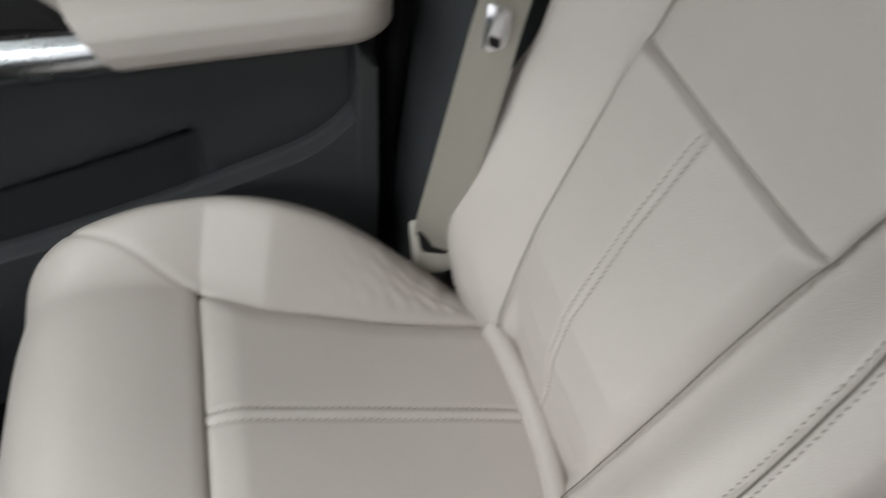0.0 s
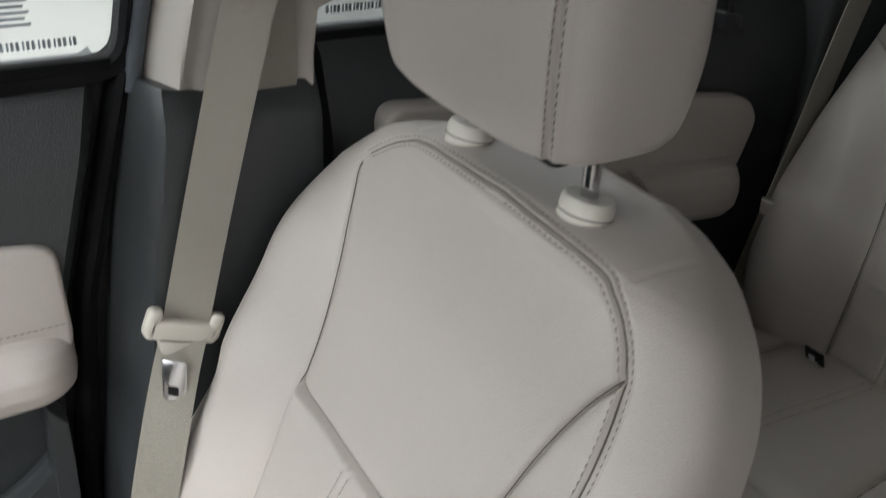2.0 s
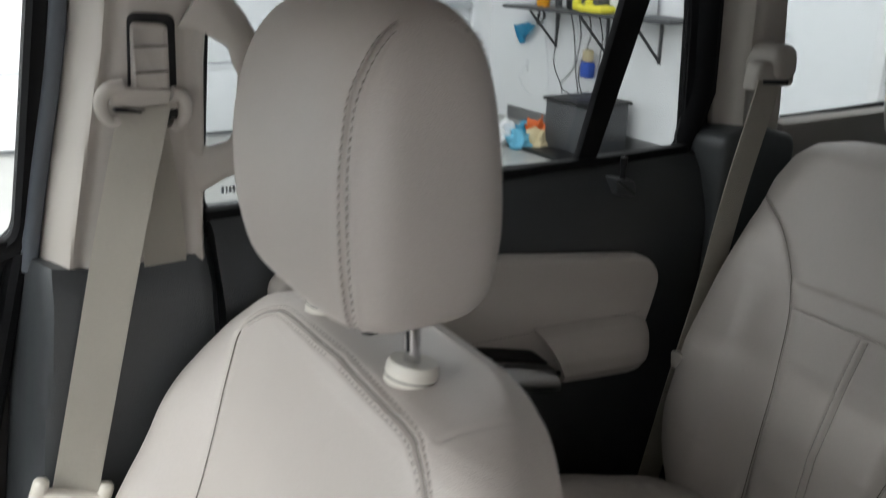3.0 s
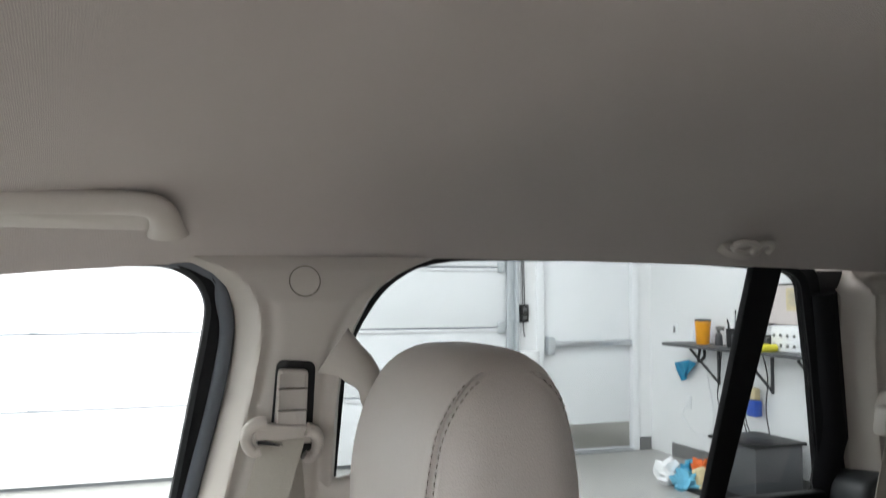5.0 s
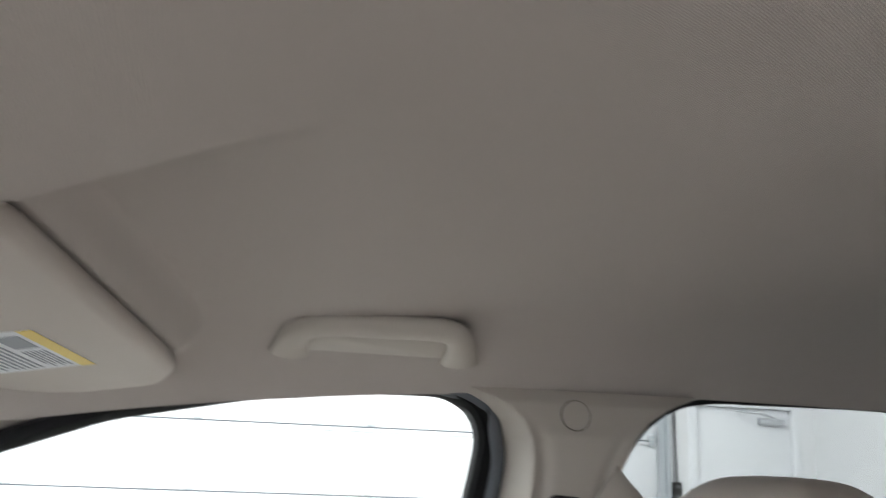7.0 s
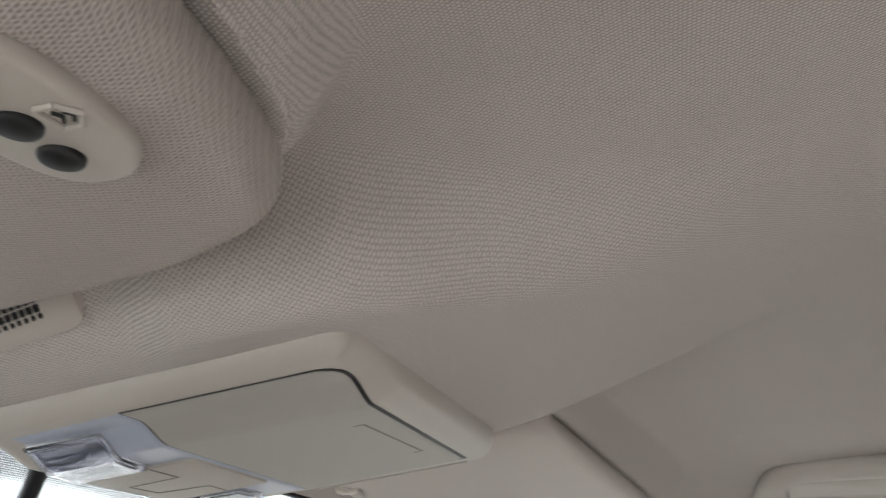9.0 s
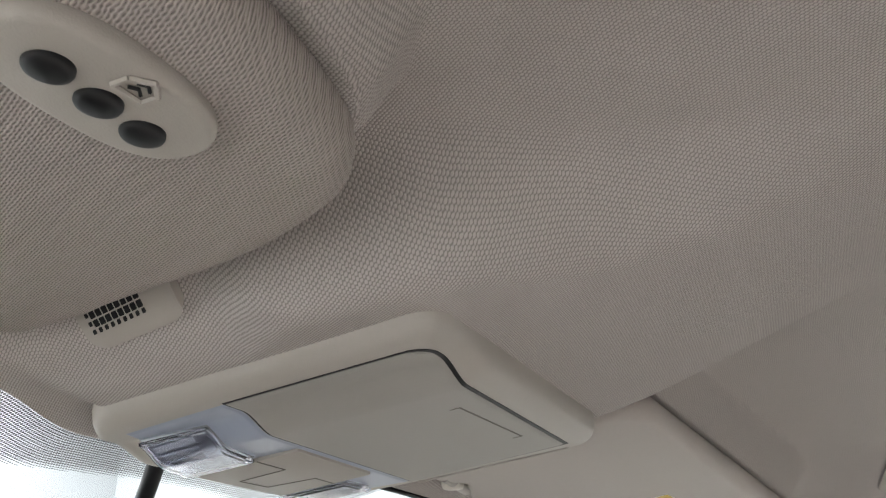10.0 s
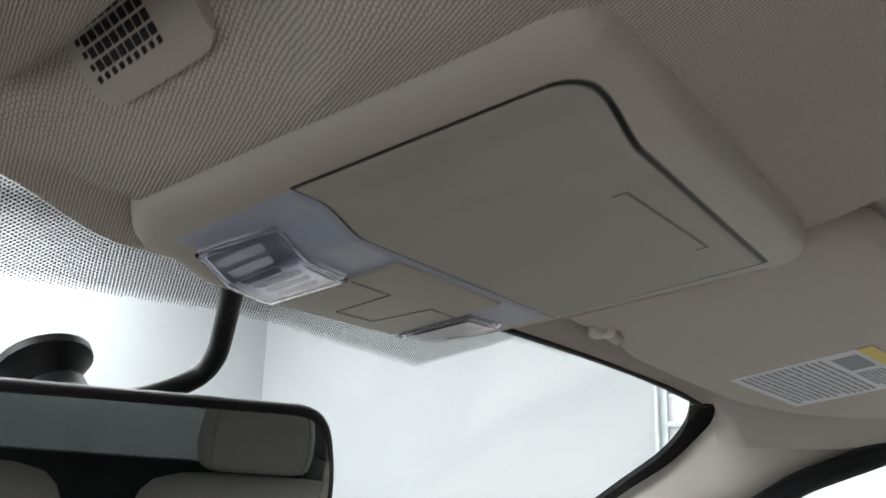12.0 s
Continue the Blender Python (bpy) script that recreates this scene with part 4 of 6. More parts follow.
v, f = slab(pillar2, np.linspace(1.23, 1.580, 40), np.linspace(0, 1, 40), (0.02, 0, 0))
mesh_part("upper_cover", v, f, BEIGE, cp, "beige moulded pillar cover")
part("lower_cover", prism(round_loop([(-0.735, 1.262), (-0.80, 1.276), (-0.90, 1.25), (-0.90, 0.42), (-0.735, 0.42)], 0.02, 4), lambda y, z: (0.655, y, z), lambda y, z: (0.76, y, z), bevel=0.012, seg=3), DARK, cp, "charcoal lower pillar cover")
part("wall_rear_quarter", prism([(-0.905, 0.42), (-1.8, 0.42), (-1.8, 1.262), (-0.905, 1.262)], lambda y, z: (0.69, y, z), lambda y, z: (0.76, y, z), bevel=0.01), BEIGE, None, "plain beige load bay side trim", "side trim", kind="structure")
part("wall_rear_corner", prism([(-1.8, 1.265), (-1.46, 1.265), (-1.40, 1.49), (-0.95, 1.55), (-0.95, 1.60), (-1.8, 1.60)], lambda y, z: (side(z) - 0.055, y, z), lambda y, z: (side(z) - 0.01, y, z), bevel=0.008), BEIGE, None, "plain beige rear corner trim", "side trim", kind="structure")
qw = thing("window_quarter", (0.74, -1.1, 1.27), "fixed rear quarter window in a black seal", "window", kind="structure")
seal_band("seal", QW, qw, 0.022, 0.728, 0.75, RUBBER)
pane(qw, QW, mat=PRIVACY)

tg = thing("window_tailgate", (0, -1.8, 1.2), "dark tinted tailgate window", "window", kind="structure")
part("pane", prism([(-0.70, 1.20), (0.70, 1.20), (0.68, 1.60), (-0.68, 1.60)], lambda x, z: (x, -1.79, z), lambda x, z: (x, -1.795, z)), DEEP_TINT, tg)
dw = thing("window_driver_rear", (-0.74, -0.9, 1.2), "dark tinted rear window on the driver's side", "window", kind="structure")
part("pane", prism([(-0.1, 1.22), (-1.78, 1.22), (-1.78, 1.585), (-0.1, 1.585)], lambda y, z: (-side(z), y, z), lambda y, z: (-side(z) - 0.005, y, z)), DEEP_TINT, dw)


# ---- passenger front door ----
def rear_edge(z):
    return float(np.interp(z, [0.42, 0.59, 0.74, 0.98, 1.225], [0.372, 0.362, 0.352, 0.318, 0.246]))


fd = thing("front_door", (0.74, 0.7, 0.42), "charcoal front door with a beige padded armrest, closed", "car door")


def up_panel(z, w):
    y = rear_edge(z) + (1.16 - rear_edge(z)) * w
    e = w * (1.16 - rear_edge(z))
    return (0.728 - 0.022 * ss(1.225, 1.13, z) + 0.02 * (1 - ss(0, 0.012, e)) + 0.012 * ss(1.205, 1.228, z), y, z)


v, f = slab(up_panel, np.linspace(0.94, 1.229, 30), np.r_[np.linspace(0, 0.05, 8), np.linspace(0.08, 1, 20)], (0.03, 0, 0))
mesh_part("upper_panel", v, f, DARK, fd, "grained charcoal upper panel")
ins = round_loop([(0.318, 0.93), (0.319, 1.062), (0.36, 1.070), (0.60, 1.085), (1.05, 1.09), (1.05, 0.93)], 0.035, 6)
part("insert_panel", prism(ins, lambda y, z: (0.694, y, z), lambda y, z: (0.722, y, z), bevel=0.006, seg=3), LEATHER, fd, "beige leather insert")
# armrest pad: a section carried along the door, closed by a rounded rear end
sec = [(0.73, 0.975), (0.705, 0.970), (0.682, 0.966), (0.666, 0.957), (0.656, 0.940), (0.655, 0.922), (0.660, 0.907), (0.674, 0.895), (0.70, 0.886), (0.73, 0.882)]


def arm(v, w, y0, y1, sec, slope=0.0):
    k = w * (len(sec) - 1)
    i = min(int(k), len(sec) - 2)
    a, b = np.array(sec[i]), np.array(sec[i + 1])
    p = a + (b - a) * (k - i)
    r = math.sqrt(max(0, 1 - (1 - min(v / 0.2, 1)) ** 2))
    x = 0.73 + (p[0] - 0.73) * (0.25 + 0.75 * r)
    z = 0.925 + (p[1] - 0.925) * (0.55 + 0.45 * r)
    y = y0 + (y1 - y0) * v
    if y1 > y0 and v > 0.5:
        y += 0.55 * (z - 0.90) * (v - 0.5) * 2
    return (x, y, z + slope * v)


v, f = slab(lambda a, b: arm(a, b, 0.319, 0.585, sec), np.r_[np.linspace(0, 0.22, 12), np.linspace(0.3, 1, 10)], np.linspace(0, 1, 46), (0.01, 0, 0))
pad = mesh_part("armrest", v, f, LEATHER, fd, "padded beige leather armrest")
stitches("armrest_stitching", [[((0.6905, y, 0.976 + 0.002), (-1, 0, 0.2)) for y in np.linspace(0.325, 0.9, 40)]], pad)
v, f = slab(lambda a, b: (0.672 + 0.012 * (2 * b - 1) ** 2, 0.588 + 0.35 * a + 0.55 * (0.932 - 0.045 * b - 0.90), 0.932 - 0.045 * b + 0.01 * a), np.linspace(0, 1, 12), np.linspace(0, 1, 10), (0.02, 0, 0))
mesh_part("pull_handle", v, f, SILVER, fd, "satin silver pull handle")
part("switch_panel", prism(round_loop([(0.612, 0.936), (0.645, 0.975), (1.0, 0.98), (1.0, 0.945)], 0.006, 3), lambda y, z: (0.684, y, z), lambda y, z: (0.72, y, z), bevel=0.003), BLACK, fd, "gloss black switch panel")


LIP = [tuple(p)[:2] for p in smooth_path([(0.33, 0.905, 0), (0.342, 0.862, 0), (0.355, 0.825, 0), (0.38, 0.790, 0), (0.43, 0.758, 0), (0.53, 0.728, 0), (0.62, 0.704, 0), (0.80, 0.668, 0), (1.1, 0.63, 0)], 6)]


def low_panel(z, w):
    y = rear_edge(z) + (1.16 - rear_edge(z)) * w
    zl = np.interp(y, [p[0] for p in LIP], [p[1] for p in LIP])
    x = 0.722 + 0.004 * ss(0.88, 0.8, z)
    hole = ss(0.528, 0.55, y) * ss(zl + 0.065, zl + 0.035, z)
    e = w * (1.16 - rear_edge(z))
    return (x + 0.045 * hole + 0.02 * (1 - ss(0, 0.010, e)), y, z)


v, f = slab(low_panel, np.linspace(0.42, 0.945, 60), np.r_[np.linspace(0, 0.30, 40), np.linspace(0.32, 1, 30)], (0.02, 0, 0))
mesh_part("lower_panel", v, f, DARK, fd, "grained charcoal lower panel")


def pocket(w, q):
    i = w * (len(LIP) - 1)
    k = min(int(i), len(LIP) - 2)
    a, b = np.array(LIP[k]), np.array(LIP[k + 1])
    p = a + (b - a) * (i - k)
    z = p[1] + (0.43 - p[1]) * q
    return (0.708 - 0.020 * ss(0.0, 0.02, q) - 0.006 * math.sin(math.pi * min(q * 1.2, 1)) + 0.014 * ss(0.06, 0.0, w), max(p[0], rear_edge(z) - 0.006 + 0.04 * (1 - q) * ss(0.2, 0, w)), z)


v, f = slab(pocket, np.linspace(0, 1, 97), np.r_[np.linspace(0, 0.04, 12), np.linspace(0.06, 1, 20)], (0.010, 0, 0))
mesh_part("map_pocket", v, f, DARK, fd, "moulded charcoal map pocket with a raised lip")
seal_band("window_seal", FW, fd, 0.022, 0.722, 0.755, RUBBER)
pane(fd, FW, name="window_pane")
part("belt_line_seal", box(0.722, 0.742, 0.236, 1.10, 1.222, 1.236, bevel=0.004), RUBBER, fd)
# etched note and bar strip on the glass
for k in range(30):
    y = 0.262 + k * 0.0045
    part("print_bar", box(0.7395, 0.7405, y, y + 0.0028 - 0.001 * (k % 3 == 1), 1.246, 1.254), INK, fd)
for k in range(6):
    part("print_bar", box(0.7395, 0.7405, 0.298 + 0.004 * (k % 2), 0.328 - 0.003 * (k % 3), 1.268 + 0.0055 * k, 1.2705 + 0.0055 * k), INK, fd)
# rubber edge between door and pillar
v, f = sweep([(0.74, rear_edge(z) - 0.022, z) for z in np.linspace(0.42, 1.22, 24)], circle(0.02, 10, 0.012))
tagged(mesh_part("door_weatherstrip", v, f, RUBBER), "black rubber weatherstrip of the front door opening", "seal", kind="structure")
part("wall_door_gap", box(0.755, 0.795, 0.0, 0.42, 0.35, 1.21), BLACK, None, "dark door shut face", "shut face", kind="structure")

# ---- passenger rear door ----
rd = thing("rear_door", (0.74, -0.35, 0.42), "charcoal rear door with a beige padded armrest, closed", "car door")


def rup(z, w):
    y = 0.03 - 0.765 * w
    top = 1.238 - 0.012 * w
    zz2 = 0.42 + (top - 0.42) * z
    return (0.705 - 0.028 * ss(1.235, 1.12, zz2) + 0.02 * ss(1.215, 1.236, zz2) + 0.03 * ss(0.8, 0.5, zz2), y, zz2)


v, f = slab(rup, np.linspace(0, 1, 40), np.linspace(0, 1, 20), (0.03, 0, 0))
mesh_part("panel", v, f, DARK, rd, "grained charcoal door panel")
ins = round_loop([(-0.02, 1.168), (-0.333, 1.138), (-0.598, 1.098), (-0.626, 1.065), (-0.608, 1.0), (-0.575, 0.935), (-0.02, 0.985)], 0.03, 6)
part("insert_panel", prism(ins, lambda y, z: (0.650, y, z), lambda y, z: (0.69, y, z), bevel=0.008, seg=3), LEATHER, rd, "beige leather insert")
sec2 = [(0.66, 1.012), (0.645, 1.008), (0.630, 1.000), (0.618, 0.984), (0.613, 0.962), (0.616, 0.940), (0.630, 0.922), (0.66, 0.914)]


def arm2(a, b):
    k = b * (len(sec2) - 1)
    i = min(int(k), len(sec2) - 2)
    p = np.array(sec2[i]) + (np.array(sec2[i + 1]) - np.array(sec2[i])) * (k - i)
    r = math.sqrt(max(0, 1 - (1 - min(a / 0.3, 1)) ** 2))
    y = -0.606 + 0.19 * a
    if a > 0.6:
        y += 0.5 * (p[1] - 0.95) * (a - 0.6) / 0.4
    return (0.66 + (p[0] - 0.66) * r, y, 0.962 + (p[1] - 0.962) * (0.5 + 0.5 * r) + 0.02 * a)


v, f = slab(arm2, np.linspace(0, 1, 26), np.linspace(0, 1, 34), (0.008, 0, 0))
pad = mesh_part("armrest", v, f, LEATHER, rd, "padded beige leather armrest")
stitches("armrest_stitching", [[((0.6485, y, 1.014 + 0.05 * (y + 0.58)), (-1, 0, 0.2)) for y in np.linspace(-0.1, -0.585, 60)]], pad)
v, f = slab(lambda a, b: (0.622 + 0.010 * (2 * b - 1) ** 2, -0.425 + 0.34 * a + 0.012 * (1 - b), 0.968 - 0.038 * b + 0.085 * a), np.linspace(0, 1, 12), np.linspace(0, 1, 12), (0.025, 0, 0))
mesh_part("pull_handle", v, f, SILVER, rd, "satin silver pull handle")
part("pull_recess", prism(round_loop([(-0.412, 0.972), (-0.09, 1.055), (-0.09, 1.078), (-0.30, 1.020), (-0.385, 0.996)], 0.006, 4), lambda y, z: (0.640, y, z), lambda y, z: (0.66, y, z), bevel=0.003), BLACK, rd, "dark pull cup")
seal_band("window_seal", RW, rd, 0.032, 0.733, 0.755, RUBBER)
pane(rd, RW, name="window_pane", mat=PRIVACY)
dv = [(-0.542, 1.586), (-0.594, 1.586), (-0.540, 1.215), (-0.505, 1.215)]
part("divider_bar", prism(dv, lambda y, z: (side(z) - 0.015, y, z), lambda y, z: (side(z) - 0.001, y, z), bevel=0.003), RUBBER, rd, "black window divider bar")
part("seal_strip", box(0.716, 0.738, -0.725, 0.035, 1.226, 1.240, bevel=0.004), RUBBER, rd)
lk = part("lock_plate", prism(round_loop([(-0.545, 1.216), (-0.585, 1.208), (-0.592, 1.182), (-0.552, 1.19)], 0.006, 4), lambda y, z: (0.682, y, z), lambda y, z: (0.715, y, z), bevel=0.004), DARK, rd, "charcoal lock pin plate")
v, f = lathe([(0.007, 0), (0.0045, 0.006), (0.004, 0.03), (0.0055, 0.034), (0.0055, 0.045), (0.003, 0.047)], 14, (0.69, -0.566, 1.198))
mesh_part("lock_pin", v, f, BLACK, lk)
for k in range(26):
    y = 0.005 - k * 0.0045
    part("print_bar", box(0.7395, 0.7405, y, y + 0.0028 - 0.001 * (k % 3 == 1), 1.252, 1.260), INK, rd)
v, f = sweep([(0.735, -0.735 + 0.0 * z, z) for z in np.linspace(0.42, 1.25, 12)] + [(side(z) - 0.008, -0.755 + 0.29 * (z - 1.25), z) for z in (1.32, 1.40, 1.48, 1.54)], circle(0.022, 10, 0.016))
tagged(mesh_part("door_weatherstrip", v, f, RUBBER), "black rubber weatherstrip of the rear door opening", "seal", kind="structure")
part("wall_rear_gap", prism([(-0.86, 0.35), (-0.745, 0.35), (-0.745, 1.25), (-0.655, 1.57), (-0.77, 1.57), (-0.86, 1.25)], lambda y, z: (side(z) - 0.006, y, z), lambda y, z: (side(z) + 0.03, y, z)), BLACK, None, "dark rear door shut face", "shut face", kind="structure")


# ---- seats ----
UP = np.array((0, -0.4226, 0.9063))
NN = np.array((0, 0.9063, 0.4226))


def tab(x, rows):
    return np.interp(x, [r[0] for r in rows], [r[1] for r in rows])


BACK_W = [(-0.03, 0.19), (0.0, 0.215), (0.05, 0.240), (0.15, 0.258), (0.3, 0.258), (0.42, 0.251), (0.49, 0.242), (0.54, 0.229), (0.58, 0.204), (0.60, 0.181), (0.611, 0.163), (0.627, 0.142), (0.634, 0.11), (0.638, 0.075)]


def eased(rows, reach=0.012):
    """The same outline with its corners rounded off, ends kept."""
    s = np.linspace(rows[0][0], rows[-1][0], 500)
    w = tab(s, rows)
    for _ in range(2):
        r = np.minimum(reach, np.minimum(s - s[0], s[-1] - s))
        w = np.mean([np.interp(s + r * e, s, w) for e in np.linspace(-1, 1, 11)], axis=0)
    return list(zip(s, w))


BACK_W = eased(BACK_W)
INS_B = [(0, 0.092), (0.06, 0.104), (0.15, 0.116), (0.24, 0.123), (0.335, 0.131), (0.375, 0.134), (0.427, 0.141), (0.469, 0.149), (0.51, 0.161), (0.54, 0.174)]
PERIM = [(0.205, 0.02), (0.214, 0.1), (0.217, 0.2), (0.212, 0.30), (0.202, 0.358), (0.195, 0.41), (0.190, 0.465), (0.182, 0.515), (0.173, 0.545), (0.159, 0.566), (0.139, 0.583), (0.110, 0.593), (0.0, 0.598)]
REAR_W = [(-0.03, 0.20), (0.0, 0.22), (0.05, 0.245), (0.1, 0.262), (0.2, 0.276), (0.3, 0.279), (0.4, 0.275), (0.47, 0.268), (0.51, 0.252), (0.535, 0.228), (0.55, 0.18), (0.556, 0.08)]
REAR_B = [(0, 0.07), (0.1, 0.080), (0.185, 0.092), (0.26, 0.108), (0.3, 0.120), (0.34, 0.142), (0.38, 0.172), (0.41, 0.205), (0.44, 0.26)]
PER = [(q[0], q[1]) for q in smooth_path([(a, b, 0) for a, b in PERIM], 6)]


def back_front(x, s, rear=False):
    """Height of the backrest's face over its plane; x from the seat's middle."""
    ax = np.abs(x)
    WT, BT = (REAR_W, REAR_B) if rear else (BACK_W, INS_B)
    top, sc = (0.490, 0.30) if rear else (0.574, 0.336)
    W = tab(s, WT)
    D = 0.064 * (np.sqrt(np.clip(1 - np.clip((s - top) / 0.0665, 0, 1) ** 2, 0.001, 1)) if rear else 1.0) * np.sqrt(np.clip(1 - np.clip((0.05 - s) / 0.085, 0, 1) ** 2, 0.05, 1))
    u = np.clip(ax / W, 0, 1)
    F = np.power(np.clip(1 - u ** 4.2, 0, 1), 1 / 2.1)
    n = D * F - 0.064
    if not rear:
        n = n + np.interp(s, [0.578, 0.588, 0.597, 0.604, 0.611, 0.627, 0.638], [0, -0.0025, -0.008, -0.019, -0.034, -0.072, -0.098]) * (0.35 + 0.65 * F)
    b = tab(s, BT)
    if rear:
        g = np.interp(s, [0, 0.08, 0.2, 0.34, 0.43], [0.35, 0.6, 0.6, 0.3, 0])
    else:
        g = np.interp(s, [0, 0.08, 0.15, 0.3, 0.4, 0.48, 0.55], [0.6, 0.95, 1, 0.75, 0.36, 0.12, 0])
    det = 0.055 * g * ss(0.0, 0.085, ax - b + 0.004)
    det = det + np.interp(s, [0, 0.05, 0.09, 0.14, 0.24, 0.30, 0.325, 0.333, 0.3385, 0.40, 0.45], [-0.026, -0.014, 0.004, 0.017, 0.021, 0.0185, 0.0165, 0.0145, 0.0055, 0.0015, 0]) * ss(-0.008, 0.028, b + 0.004 - ax)
    det = det + 0.004 * np.cos(np.clip(x / 0.15, -1, 1) * 1.57)
    det = det * (1 + 0.6 * ss(0.05, 0.16, x) * ss(0.24, 0.36, s)) if not rear else det
    if not rear:
        det = det + 0.020 * ss(0.12, 0.21, x) * np.exp(-((s - 0.45) / 0.075) ** 2)
    INSR = [(q[0], q[1]) for q in smooth_path([(q, s0, 0) for s0, q in BT], 4)]
    dI = line_dist(ax, s, INSR)
    gr = 0.0040 * np.exp(-(dI / 0.0018) ** 2) + 0.0026 * np.exp(-(dI / 0.006) ** 2)
    if not rear:
        dp = line_dist(ax, s, PER)
        both = np.where(x < 0, 1.0, ss(0.53, 0.55, s))
        gr = gr + both * (0.0030 * np.exp(-(dp / 0.0015) ** 2) - 0.0010 * np.exp(-((dp - 0.0028) / 0.0014) ** 2) + 0.0012 * np.exp(-((dp - 0.0048) / 0.0012) ** 2))
        gr = gr + np.where((ax > 0.125) & (s > 0.596), np.exp(-((ax - 0.140) / 0.003) ** 2) * 0.003, 0)
    gr = gr + np.where(ax < b, 0.0024 * np.exp(-((s - sc - 0.0015) / 0.0016) ** 2), 0)
    mid = np.exp(-((ax - 0.0052) / 0.0016) ** 2) * 0.0020 - np.exp(-(ax / 0.0032) ** 2) * 0.0012
    gr = gr + np.where((s < sc - 0.002) & (s > 0.02), mid, 0)
    return n + (det - gr) * ss(0.0, 0.5, F)


def pillow_mesh(name, face, back, place, ss_, W_of, nx, mat, parent, label):
    """A closed cushion: a face and a back over rows of width W."""
    e = np.linspace(-1, 1, nx)
    e = np.sign(e) * (1 - (1 - np.abs(e)) ** 1.12)
    rows_f, rows_b = [], []
    for s in ss_:
        W = W_of(s)
        x = e * W
        rows_f.append([place(a, s, h) for a, h in zip(x, face(x, np.full(nx, s)))])
        rows_b.append([place(a, s, h) for a, h in zip(x[::6], back(x[::6], np.full(len(x[::6]), s)))])
    m, k = len(ss_), len(rows_b[0])
    verts = [p for r in rows_f for p in r]
    faces = grid_faces(m, nx)
    o = len(verts)
    verts += [p for r in rows_b for p in r]
    faces += [tuple(o + i for i in q[::-1]) for q in grid_faces(m, k)]
    idx = list(range(0, nx, 6))
    for i in range(m - 1):
        faces.append((i * nx, o + i * k, o + (i + 1) * k, (i + 1) * nx))
        faces.append((i * nx + idx[-1], (i + 1) * nx + idx[-1], o + (i + 1) * k + k - 1, o + i * k + k - 1))
    for i in (0, m - 1):
        for j in range(k - 1):
            q = [i * nx + t for t in range(idx[j], idx[j + 1] + 1)] + [o + i * k + j + 1, o + i * k + j]
            faces.append(tuple(q) if i == 0 else tuple(q[::-1]))
    return mesh_part(name, verts, faces, mat, parent, label, sharp=60)


def path_offset(pts, d):
    P = np.array(pts, float)
    T = np.gradient(P, axis=0)
    T /= np.linalg.norm(T, axis=1)[:, None]
    return P + np.c_[-T[:, 1], T[:, 0]] * d


def dense(pts, n=12):
    return [tuple(q) for q in smooth_path(pts, n)]


